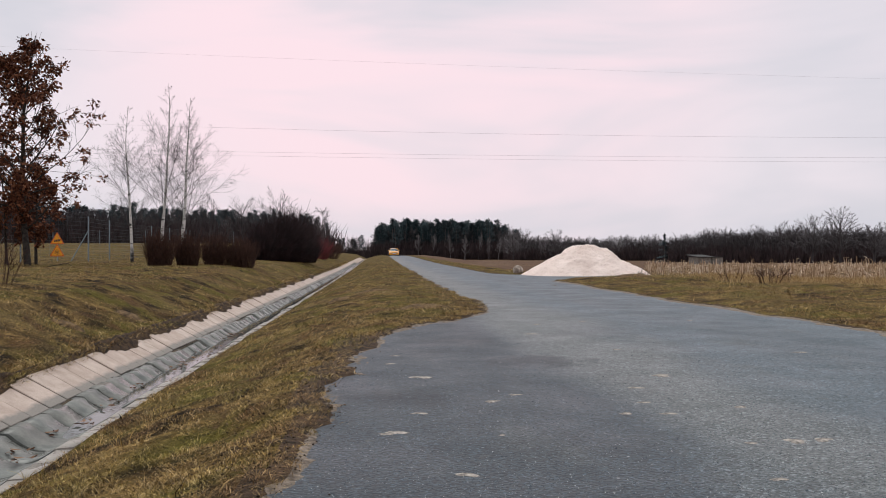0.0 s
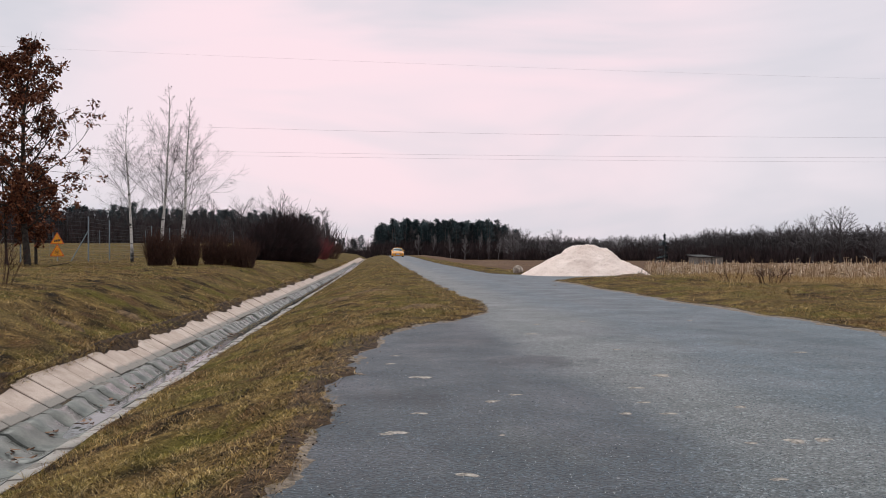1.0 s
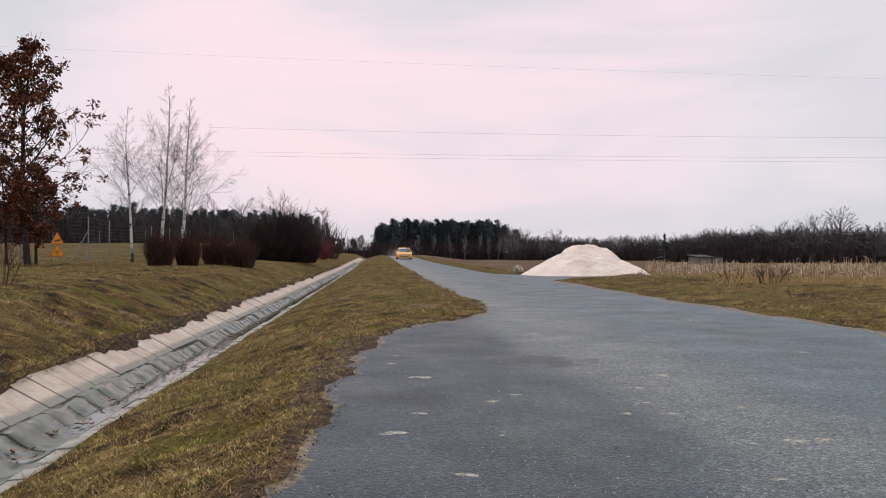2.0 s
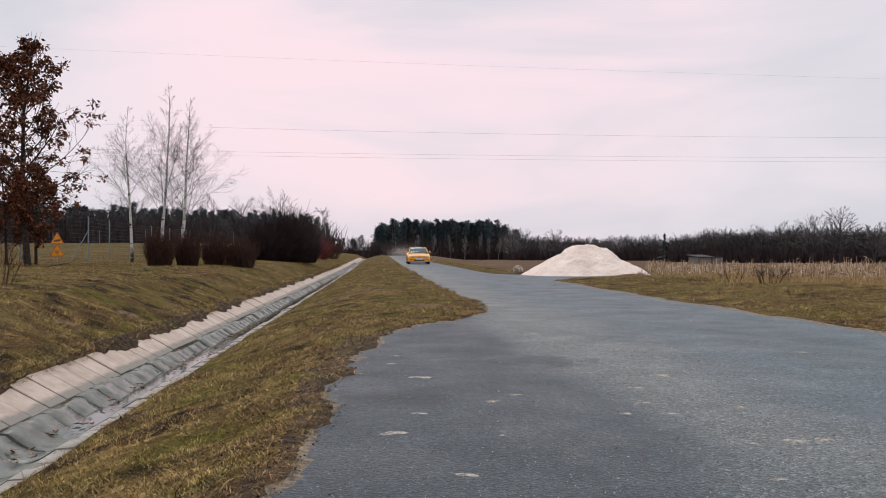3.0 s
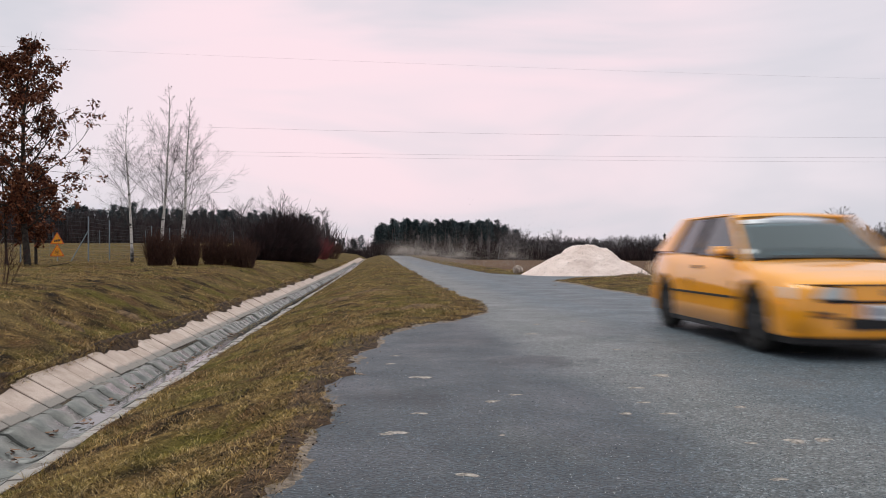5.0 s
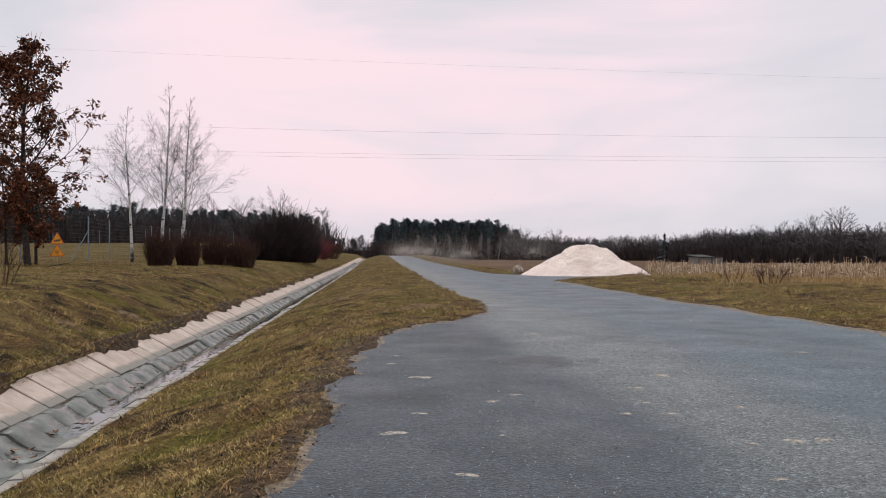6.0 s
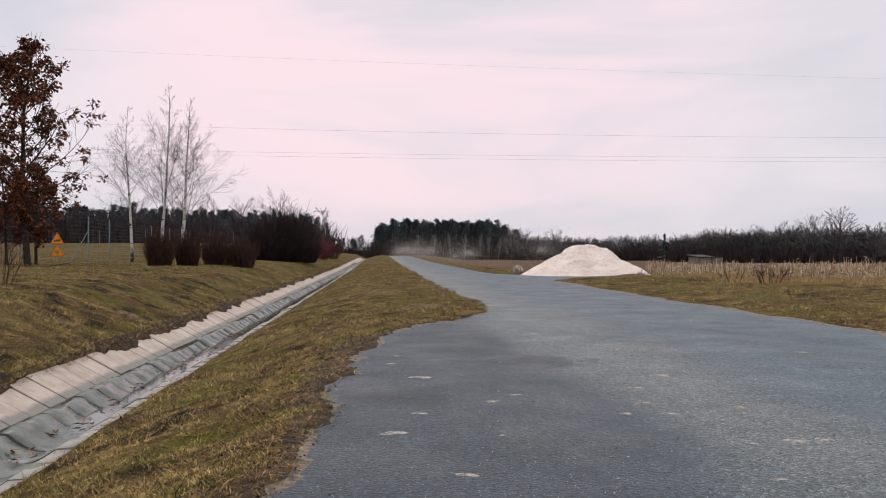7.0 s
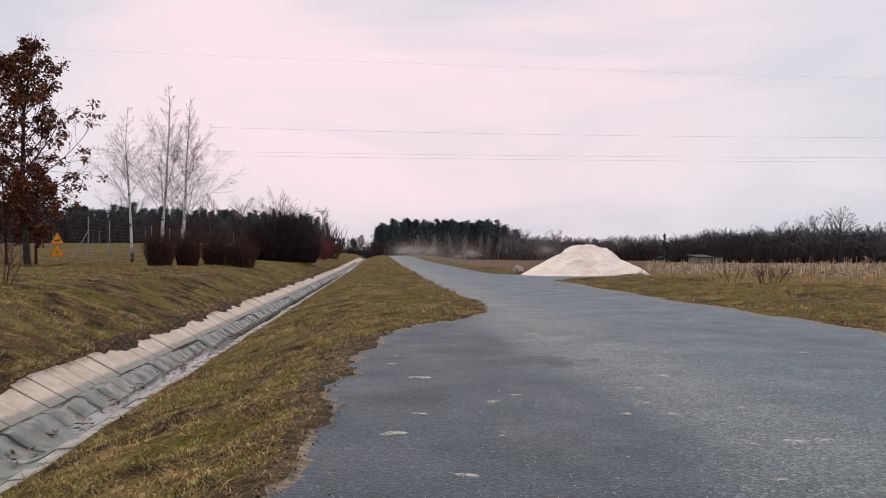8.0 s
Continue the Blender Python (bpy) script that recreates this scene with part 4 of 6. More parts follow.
def build_grass():
    x, y = scatter(1250000, 2.6, 80, 0.62, 5)
    d = on_road(x, y)
    bank = (x < -3.2 + 0.05 * vnoise(y * 4, x * 0, 8)) | (x > -2.12 - 0.05 * vnoise(y * 3, x * 0, 9))
    maize = (x > 9.6) & (x > 13.2 - 0.2 * (y - 18)) | (x > 6.2) & (y > 37)
    g = np.random.default_rng(9)
    bare = vnoise(x * 0.8, y * 0.5, 31) + 0.6 * vnoise(x * 3, y * 2, 32)
    worn = 0.24 * (1 - sstep(8, 12, y)) * (x < 2) + 0.05
    keep = (d < 0.02 - worn * g.random(len(x)) ** 1.3 + 0.05 * vnoise(x * 6, y * 5, 35)) & bank & ~maize & (bare < 0.75 + 0.5 * g.random(len(x)))
    # thin between the tufts, so that dark gaps show
    tuft = vnoise(x * 11, y * 9, 36) + 0.5 * vnoise(x * 4, y * 3, 37)
    keep &= g.random(len(x)) < np.clip(0.62 + 0.75 * tuft, 0.22, 1.0) + sstep(14, 30, y)
    x, y, tuft = x[keep], y[keep], tuft[keep]
    z = land(x, y)
    tall = 0.047 * (1 + 0.5 * np.clip(tuft, -0.6, 1.2)) * (1 + 0.55 * vnoise(x * 0.7, y * 0.6, 33) + 0.35 * vnoise(x * 2.6, y * 2.2, 34))
    P = np.stack([x, y, z - 0.004], -1)
    blade_mesh("grass", P, tall, 0.0019 * (1 + y / 9), 0.95, M["grass"], "short matted winter grass, olive and straw-coloured", 6)
    # turf hanging over the slabs' upper edge
    g = np.random.default_rng(77)
    y = 3.2 * (90 / 3.2) ** g.random(40000)
    x = -3.17 - np.abs(g.normal(0, 0.12, len(y))) + 0.06 * vnoise(y * 2.5, y * 0, 61)
    P = np.stack([x - 0.03, y, land(x - 0.03, y) + 0.035], -1)
    blade_mesh("bank_fringe", P, 0.085 + 0 * x, 0.0024 * (1 + y / 7), 1.05, M["grass"], "matted turf hanging over the ditch slabs", 62)
    # dead straw lying on the bare earth by the road
    y = 2.6 * (15 / 2.6) ** g.random(9000)
    x = np.interp(y, LEFT_Y, LEFT_X) - np.abs(g.normal(0, 0.24, len(y))) + 0.03
    keep = (vnoise(x * 4, y * 3, 38) > -0.25) & (on_road(x, y) < 0.03)
    x, y = x[keep], y[keep]
    P = np.stack([x, y, land(x, y) + 0.008], -1)
    blade_mesh("dead_straw", P, 0.048 + 0 * x, 0.0016 * (1 + y / 9), 1.45, M["grass"], "dead straw lying on bare earth beside the road", 63)
    # taller dry tufts
    x, y = scatter(26000, 3, 60, 0.66, 15)
    d = on_road(x, y)
    clump = vnoise(x * 1.3, y * 1.0, 41) + 0.5 * vnoise(x * 5, y * 4, 42)
    keep = (d < -0.15) & ((x < -3.25) | (x > -2.08)) & (clump > 0.45) & ~((x > 13) & (y > 22))
    x, y = x[keep], y[keep]
    P = np.stack([x, y, land(x, y)], -1)
    blade_mesh("dry_grass_tufts", P, 0.13 + 0 * x, 0.0026 * (1 + y / 7), 0.55, M["grass"], "longer dry grass tufts standing out of the turf", 7)
    # pale uncut grass between the verge and the maize
    g = np.random.default_rng(88)
    y = 16 * (36 / 16) ** g.random(60000)
    rim = np.maximum(13.2 - 0.2 * (y - 18), 9.6)
    x = rim + g.normal(-0.9, 0.9, len(y))
    keep = (vnoise(x * 0.9, y * 0.7, 45) + 0.6 * vnoise(x * 4, y * 3, 46) > -0.25) & (on_road(x, y) < -0.6) & (np.hypot(x - 7.97, y - 33.3) > 2.6)
    x, y = x[keep], y[keep]
    P = np.stack([x, y, land(x, y)], -1)
    blade_mesh("uncut_grass", P, 0.17 * (1 + 0.6 * vnoise(x * 2, y * 2, 47)), 0.007 + 0 * x, 0.75, M["uncut"], "pale uncut dry grass along the maize field", 89)


build_grass()


def build_maize():
    """Broken stalks in rows, with hanging dry leaves and litter."""
    g = np.random.default_rng(21)
    n = 15000
    y = 17 * (110 / 17) ** g.random(n)
    x = 9.6 + (0.62 * y + 2) * g.random(n) ** 1.15
    x = np.round((x - 9.6) / 0.7) * 0.7 + 9.6 + g.normal(0, 0.06, n)
    keep = (x > 13.0 - 0.2 * (y - 18) + 0.4 * vnoise(y, x, 4)) & ((x > 11.2) | (y > 24)) & ~((x < 10.5) & (y > 28) & (y < 38)) & ((y < 34) | (x > 0.31 * y))
    x, y = x[keep], y[keep]
    n = len(x)
    z = land(x, y)
    H = g.uniform(0.20, 0.46, n) * np.where(g.random(n) < 0.05, 1.5, 1.0)
    lean, a = np.abs(g.normal(0, 0.28, n)), g.uniform(0, 6.283, n)
    r = 0.010 * (1 + y / 60)
    top = np.stack([np.sin(lean) * np.cos(a), np.sin(lean) * np.sin(a), np.cos(lean)], -1) * H[:, None]
    base = np.stack([x, y, z - 0.02], -1)
    V, F = [], []
    for i in range(3):
        q = np.stack([np.cos(2.094 * i) * r, np.sin(2.094 * i) * r, 0 * r], -1)
        V += [base + q, base + top + q * 0.7]
    V = np.stack(V, 1).reshape(-1, 3)
    k = (np.arange(n) * 6)[:, None]
    F = np.concatenate([k + np.array([[0, 2, 3, 1]]), k + np.array([[2, 4, 5, 3]]), k + np.array([[4, 0, 1, 5]])])
    ob = mesh_object("maize_stubble", V, F, M["straw"])
    tagged(ob, "rows of broken dry maize stalks in the field", "crop stubble", kind="stuff")
    m = 3 * n
    i = g.integers(0, n, m)
    P = base[i] + top[i] * g.uniform(0.1, 1.0, m)[:, None]
    ob = blade_mesh("maize_leaves", P, 0.28 + 0 * P[:, 0], 0.028 * (1 + P[:, 1] / 80), 1.5, M["straw"], "dry torn maize leaves hanging between the stalks", 22)
    ob["category"] = "straw"


build_maize()


def build_weeds():
    lab = "tangle of dark dry weed stalks at the field's edge"
    for i, (x, y, h, n) in enumerate([(9.71, 21.22, 0.62, 16), (10.6, 22.4, 0.55, 12), (9.9, 23.84, 0.5, 6), (8.9, 29.3, 0.42, 10)]):
        build_twig_shrub("dry_weed", x, y, h, 0.7, 140 + i, lab, M["rust_twig"], n, "dry weeds", 0.45, 0.008, "weed", 0.16, 7)


build_weeds()


# ---- fence, road signs, shed, stone, cables ----
def box(bm, x0, x1, y0, y1, z0, z1):
    v = [bm.verts.new(c) for c in [(x0, y0, z0), (x1, y0, z0), (x1, y1, z0), (x0, y1, z0), (x0, y0, z1), (x1, y0, z1), (x1, y1, z1), (x0, y1, z1)]]
    for f in ((3, 2, 1, 0), (4, 5, 6, 7), (0, 1, 5, 4), (1, 2, 6, 5), (2, 3, 7, 6), (3, 0, 4, 7)):
        bm.faces.new([v[i] for i in f])
    return v


def rod(bm, p, q, r, sides=6):
    p, q = Vector(p), Vector(q)
    d = (q - p).normalized()
    u = d.orthogonal().normalized()
    w = d.cross(u)
    A, B = [], []
    for i in range(sides):
        o = (u * math.cos(6.28319 * i / sides) + w * math.sin(6.28319 * i / sides)) * r
        A.append(bm.verts.new(p + o)), B.append(bm.verts.new(q + o))
    for i in range(sides):
        j = (i + 1) % sides
        bm.faces.new((A[i], A[j], B[j], B[i]))
    bm.faces.new(A[::-1]), bm.faces.new(B)


def build_fence(name, spots, height, label, wires, braced=()):
    t = tagged(new(name), label, "fence")
    for i, (x, y) in enumerate(spots):
        z = float(land(x, y))
        bm = bmesh.new()
        rod(bm, (x, y, z - 0.1), (x, y, z + height), 0.035)
        rod(bm, (x, y, z + height), (x, y, z + height + 0.02), 0.042)
        part("post", bm, M["zinc"], t)
        if i in braced:
            bm = bmesh.new()
            rod(bm, (x - 0.75, y - 0.3, z - 0.05), (x, y, z + height * 0.7), 0.028)
            part("brace", bm, M["zinc"], t)
    bm = bmesh.new()
    for (x0, y0), (x1, y1) in zip(spots, spots[1:]):
        z0, z1 = float(land(x0, y0)), float(land(x1, y1))
        for k in range(wires):
            h = 0.08 + (height - 0.12) * (k / (wires - 1)) ** 1.3
            rod(bm, (x0, y0, z0 + h), (x1, y1, z1 + h), 0.0035, 3)
        m = max(int(math.hypot(x1 - x0, y1 - y0) / 0.3), 1)
        for k in range(1, m):
            f = k / m
            x, y, z = x0 + (x1 - x0) * f, y0 + (y1 - y0) * f, z0 + (z1 - z0) * f
            rod(bm, (x, y, z + 0.08), (x, y, z + height - 0.04), 0.002, 3)
    part("wire_mesh", bm, M["wire"], t)
    return t


def build_fences():
    build_fence("game_fence", [(-18.5, 24.0), (-16.6, 33.0), (-15.3, 38.6), (-13.9, 43.0), (-14.6, 48.6), (-15.1, 54.5), (-15.4, 60.5), (-15.6, 66.5), (-15.8, 73.0)], 2.15,
                "tall galvanised wire game fence with steel posts", 14, (3,))
    build_fence("far_fence", [(-75 + 6.0 * i, 120 + 0.9 * i) for i in range(10)], 1.9, "distant wire fence along the meadow bank", 8, (4,))


build_fences()


def build_sign():
    t = thing("warning_sign", at_ground(-16.28, 45.6), "orange triangular warning signs, one above the other on a steel post", "road sign")
    yel = simple("sign_orange", (0.72, 0.28, 0.015), (0.80, 0.33, 0.02), 6, 0.5, bump=0.02)
    red = simple("sign_red_border", (0.55, 0.10, 0.02), (0.60, 0.13, 0.03), 6, 0.5, bump=0.02)
    blk = simple("sign_black", (0.015, 0.015, 0.015), (0.03, 0.03, 0.03), 6, 0.6, bump=0.02)
    bm = bmesh.new()
    rod(bm, (0, 0.04, -0.2), (0, 0.04, 1.35), 0.03)
    part("post", bm, M["zinc"], t)

    def plate(name, z0, side):
        def tri(s, y, dz):
            h = s * 0.866
            return [(-s / 2, y, z0 + dz), (s / 2, y, z0 + dz), (0, y, z0 + dz + h)]
        def prism(s, y0, y1, dz):
            bm = bmesh.new()
            A, B = [bm.verts.new(p) for p in tri(s, y0, dz)], [bm.verts.new(p) for p in tri(s, y1, dz)]
            bm.faces.new(A), bm.faces.new(B[::-1])
            for i in range(3):
                bm.faces.new((A[(i + 1) % 3], A[i], B[i], B[(i + 1) % 3]))
            bmesh.ops.bevel(bm, geom=[e for e in bm.edges if abs(e.verts[0].co.y - e.verts[1].co.y) > 0.001], offset=0.03, segments=2, affect="EDGES")
            return bm
        p = part(name, prism(side, 0.0, 0.006, 0), red, t)
        part("face", prism(side * 0.80, -0.004, 0.0, side * 0.058), yel, p)
        return p

    low = plate("snow_plate", 0.25, 0.74)
    bm = bmesh.new()
    c = Vector((0, -0.008, 0.27 + 0.2))
    for i in range(6):
        d = Vector((math.cos(math.pi * i / 3 + 0.52), 0, math.sin(math.pi * i / 3 + 0.52)))
        rod(bm, c, c + d * 0.135, 0.011, 4)
        for sgn in (-1, 1):
            e = Vector((math.cos(math.pi * i / 3 + 0.52 + sgn * 0.7), 0, math.sin(math.pi * i / 3 + 0.52 + sgn * 0.7)))
            rod(bm, c + d * 0.08, c + d * 0.08 + e * 0.045, 0.008, 4)
    part("snowflake", bm, blk, low)
    high = plate("hazard_plate", 0.87, 0.72)
    for i in range(4):
        bm = bmesh.new()
        v = box(bm, -0.15 + i * 0.08, -0.09 + i * 0.08, -0.009, -0.005, 0.98 + i * 0.012, 1.09 + i * 0.012)
        for k in (4, 5, 6, 7):
            v[k].co.x += 0.025
        part("bar", bm, blk, high)


build_sign()


def build_shed():
    m = pose(35.2, 92.5, float(land(35.2, 92.5)) + 0.0, 0, 0, 12)
    t = thing("field_shed", m, "small low grey wooden shed with a dark roof in the field", "shed")
    wood = simple("weathered_boards", (0.16, 0.14, 0.12), (0.27, 0.245, 0.22), 4, 0.9)
    roof = simple("tarred_roof", (0.03, 0.03, 0.03), (0.065, 0.062, 0.06), 4, 0.9)
    dark = simple("shed_gap_shade", (0.012, 0.012, 0.012), (0.02, 0.02, 0.02), 4, 0.9)
    for i in range(14):
        bm = bmesh.new()
        box(bm, -1.55 + i * 0.222, -1.55 + i * 0.222 + 0.213, -0.9, -0.87, 0.0, 1.18 - 0.004 * (i % 3))
        part("board", bm, wood, t)
    for x in (-1.55, 1.53):
        bm = bmesh.new()
        box(bm, x, x + 0.03, -0.87, 0.9, 0, 1.2)
        part("side_wall", bm, wood, t)
    bm = bmesh.new()
    box(bm, -1.52, 1.53, 0.87, 0.9, 0, 1.2)
    part("rear_wall", bm, wood, t)
    bm = bmesh.new()
    v = box(bm, -1.75, 0.35, -1.1, 1.1, 1.2, 1.27)
    for k in (2, 3, 6, 7):
        v[k].co.z += 0.22
    part("roof", bm, roof, t)
    bm = bmesh.new()
    box(bm, 0.36, 1.8, -1.05, 1.1, 1.2, 1.26)
    # solid near-black strip on the boards, painting the shade of a door gap
    part("lean_to_roof", bm, roof, t)
    bm = bmesh.new()
    box(bm, 0.12, 0.2, -0.93, -0.9, 0, 1.16)
    part("door_gap", bm, dark, t)


build_shed()


def build_stone():
    bm = bmesh.new()
    bmesh.ops.create_icosphere(bm, subdivisions=4, radius=0.5)
    for v in bm.verts:
        p = v.co.copy()
        n = noise.noise(p * 2.3) * 0.10 + noise.noise(p * 6.0) * 0.04
        v.co = Vector((p.x * 0.46, p.y * 0.40, p.z * 0.42)) * (1 + n)
        v.co.z = max(v.co.z, -0.15)
    me = bpy.data.meshes.new("boulder")
    bm.to_mesh(me), bm.free()
    me.materials.append(M["stone"])
    me.polygons.foreach_set("use_smooth", np.ones(len(me.polygons), dtype=bool))
    ob = tagged(new("boulder", me), "pale rounded field stone beside the road", "boulder")
    ob.matrix_world = pose(5.55, 34.9, 0.14, 0, 0, 40)


build_stone()


def build_cables():
    """Overhead lines crossing behind the scene; each hangs in a shallow curve square to the view."""
    a = radians(4.13)
    D = 70.0
    for left, mid, right in ((11.4, 10.44, 10.04), (9.28, 8.68, 8.45), (8.95, 8.37, 8.10), (17.35, 15.9, 14.75)):
        c2 = ((left + right) / 2 - mid) / 35.4 ** 2
        c1 = (right - left) / 70.8
        bm = bmesh.new()
        pts = []
        for i in range(41):
            u = -62 + 124 * i / 40
            z = mid + c1 * u + c2 * u * u
            pts.append(Vector((u * math.cos(a) + D * math.sin(a), D * math.cos(a) - u * math.sin(a), z)))
        for p, q in zip(pts, pts[1:]):
            rod(bm, p, q, 0.004 if left > 15 else 0.007, 4)
        me = bpy.data.meshes.new("overhead_cable")
        bm.to_mesh(me), bm.free()
        me.materials.append(M["cable"])
        tagged(new("overhead_cable", me), "thin grey overhead power cable crossing the sky", "cable", "overhead cables", "structure")


build_cables()


# ---- pale worn patches where the asphalt has lost its tar ----
ROAD_CHIPS = [(3.65, 7.38, 0.16), (1.6, 9.21, 0.2), (1.88, 10.43, 0.13), (0.65, 5.06, 0.13), (1.63, 5.49, 0.13), (1.52, 4.95, 0.1), (1.32, 4.62, 0.11), (1.55, 4.6, 0.12), (0.34, 3.4, 0.12), (0.22, 4.71, 0.11), (0.07, 4.21, 0.18), (1.9, 3.89, 0.16), (2.04, 3.91, 0.14), (1.97, 6.03, 0.22), (2.01, 4.77, 0.12), (0.29, 6.07, 0.22), (3.93, 10.89, 0.12), (1.52, 3.24, 0.09), (0.13, 7.34, 0.1), (0.08, 6.82, 0.1), (0.82, 5.28, 0.1), (1.68, 3.86, 0.07), (2.53, 10.81, 0.14), (2.1, 7.66, 0.1), (0.58, 4.12, 0.05), (4.76, 13.45, 0.2)]


def build_chips():
    rnd = random.Random(31)
    mat = simple("pale_worn_patch", (0.12, 0.105, 0.092), (0.42, 0.37, 0.33), 30, 0.9, bump=0.5, dist=0.003)
    for x, y, w in ROAD_CHIPS:
        # a thin dusty scab, ragged all round, tapering into the asphalt
        n, rings = 30, 4
        V = [(0, 0, 0.004)]
        for q in range(1, rings + 1):
            for i in range(n):
                a = 6.28319 * i / n
                r = w * (0.27 + 0.09 * math.sin(2 * a + 9 * x) + 0.06 * math.sin(3 * a + 5 * y) + 0.13 * rnd.random()) * q / rings
                V.append((r * math.cos(a), r * math.sin(a) * 0.75, 0.004 - 0.005 * (q / rings) ** 2 + rnd.uniform(-0.0012, 0.0012)))
        F = [(0, 1 + i, 1 + (i + 1) % n) for i in range(n)]
        for q in range(rings - 1):
            F += [(1 + q * n + i, 1 + (q + 1) * n + i, 1 + (q + 1) * n + (i + 1) % n, 1 + q * n + (i + 1) % n) for i in range(n)]
        ob = mesh_object("worn_patch", V, F, mat)
        ob.location = (x, y, float(road_sheet(x, y)) + 0.001)
        tagged(ob, "pale worn patch in the asphalt surface", "road patch", "worn road patches", "structure")


build_chips()


def build_chippings():
    """Grit that stands proud of the worn binder, light and dark."""
    g = np.random.default_rng(70)
    n = 90000
    y = 2.7 * (13 / 2.7) ** g.random(n)
    x = y * (0.072 + 0.56 * (2 * g.random(n) - 1))
    keep = on_road(x, y) > 0.02
    x, y = x[keep], y[keep]
    n = len(x)
    r = g.uniform(0.0016, 0.0036, n) * (1 + 0.05 * y) * np.where(g.random(n) < 0.012, 2.0, 1.0)
    a = g.uniform(0, 6.283, n)
    z = road_sheet(x, y)
    V = [np.stack([x + r * np.cos(a + 2.094 * i), y + r * np.sin(a + 2.094 * i), z - 0.001], -1) for i in range(3)]
    V = np.stack(V + [np.stack([x, y, z + r * g.uniform(0.4, 1.0, n)], -1)], 1).reshape(-1, 3)
    k = (np.arange(n) * 4)[:, None]
    F = np.concatenate([k + np.array([t]) for t in ((0, 1, 3), (1, 2, 3), (2, 0, 3))])
    mat = Mat("stone_chippings", 0.75, 0, 0.3)
    mat.colour(mat.ramp(mat.random(True), (0.0, (0.030, 0.040, 0.050)), (0.45, (0.052, 0.068, 0.082)), (0.80, (0.13, 0.15, 0.165)), (1.0, (0.40, 0.41, 0.41))))
    tagged(mesh_object("chippings", V, F, mat.m), "grey stone chippings proud of the worn asphalt", "road grit", kind="stuff")


build_chippings()


# ---- loose earth, litter and a fallen branch on the verges ----
def build_litter():
    rnd = random.Random(9)
    earth = simple("loose_earth", (0.050, 0.029, 0.015), (0.20, 0.125, 0.062), 14, 0.95, bump=0.9, dist=0.03)
    for x, y, w in [(-2.89, 15.92, 0.22), (-3.73, 13.49, 0.24), (-3.31, 15.78, 0.2), (-3.92, 11.35, 0.22), (-0.15, 19.62, 0.4), (0.58, 12.88, 0.35), (-0.84, 18.22, 0.25), (4.68, 22.97, 0.2), (7.84, 26.72, 0.5), (-2.46, 10.77, 0.15)]:
        n, rings = 22, 6
        V, F = [(0, 0, 0.045 + 0.05 * w)], []
        for q in range(1, rings + 1):
            for i in range(n):
                a, f = 6.28319 * i / n, q / rings
                px, py = w * f * math.cos(a) * (1 + 0.25 * math.sin(3 * a + x)), w * f * math.sin(a) * 0.8
                h = (0.05 + 0.06 * w) * (1 - f * f) + 0.022 * float(vnoise(px * 16 + x, py * 16 + y, 71)) * (1 - f ** 4)
                V.append((px, py, h + float(land(x + px, y + py) - land(x, y)) - 0.012))
        F += [(0, 1 + i, 1 + (i + 1) % n) for i in range(n)]
        for q in range(rings - 1):
            for i in range(n):
                j = (i + 1) % n
                F.append((1 + q * n + i, 1 + (q + 1) * n + i, 1 + (q + 1) * n + j, 1 + q * n + j))
        ob = mesh_object("molehill", V, F, earth, smooth=True)
        ob.location = (x, y, float(land(x, y)))
        tagged(ob, "low mound of loose brown earth in the grass", "molehill", "molehills")
    leaf = leaf_material("fallen_brown_leaves", (0.035, 0.018, 0.012), (0.09, 0.045, 0.028), (0.20, 0.11, 0.065))
    V, F = leaf_quads([(Vector((0, 0, 0.012)), Vector((0, 0, 1)))], random.Random(2), 0.075, 7, 0.035)
    V = [Vector((v.x, v.y, abs(v.z) * 0.35)) for v in V]
    clump = mesh_object("leaf_clump", V, F, leaf)
    first = True
    for i in range(26):
        y = 3.6 + 0.55 * i * rnd.uniform(0.9, 1.1)
        ob = clump if first else new("leaf_clump", clump.data)
        first = False
        ob.matrix_world = pose(-2.60 + rnd.uniform(-0.13, 0.13), y, -0.545 - 0.080 + rnd.uniform(0.0, 0.02) + float(swell(y)), 0, 0, rnd.uniform(0, 360))
        tagged(ob, "small wet clump of fallen brown leaves in the trough", "leaves", "fallen leaf clumps", "stuff")
    # crumbs of earth and grit along the road's edge, a few on the asphalt
    g = np.random.default_rng(55)
    y = 2.6 * (16 / 2.6) ** g.random(3600)
    x = np.interp(y, LEFT_Y, LEFT_X) + g.normal(-0.10, 0.16, len(y))
    d = on_road(x, y)
    keep = (d < 0.03) | (g.random(len(y)) < 0.03)
    x, y, d = x[keep], y[keep], d[keep]
    r = np.abs(g.normal(0, 0.0028, len(x))) + 0.0014
    P = np.stack([x, y, np.maximum(land(x, y), road_sheet(x, y)) + r * 0.3], -1)
    octa = np.array([(1, 0, 0), (0, 1, 0), (-1, 0, 0), (0, -1, 0), (0, 0, 0.7), (0, 0, -0.7)])
    V = (P[:, None] + octa[None] * (r[:, None] * g.uniform(0.6, 1.5, (len(x), 6)))[..., None]).reshape(-1, 3)
    k = (np.arange(len(x)) * 6)[:, None]
    F = np.concatenate([k + np.array([t]) for t in ((0, 1, 4), (1, 2, 4), (2, 3, 4), (3, 0, 4), (1, 0, 5), (2, 1, 5), (3, 2, 5), (0, 3, 5))])
    crumb = leaf_material("earth_crumbs", (0.012, 0.008, 0.006), (0.050, 0.032, 0.020), (0.17, 0.12, 0.085), 0.95)
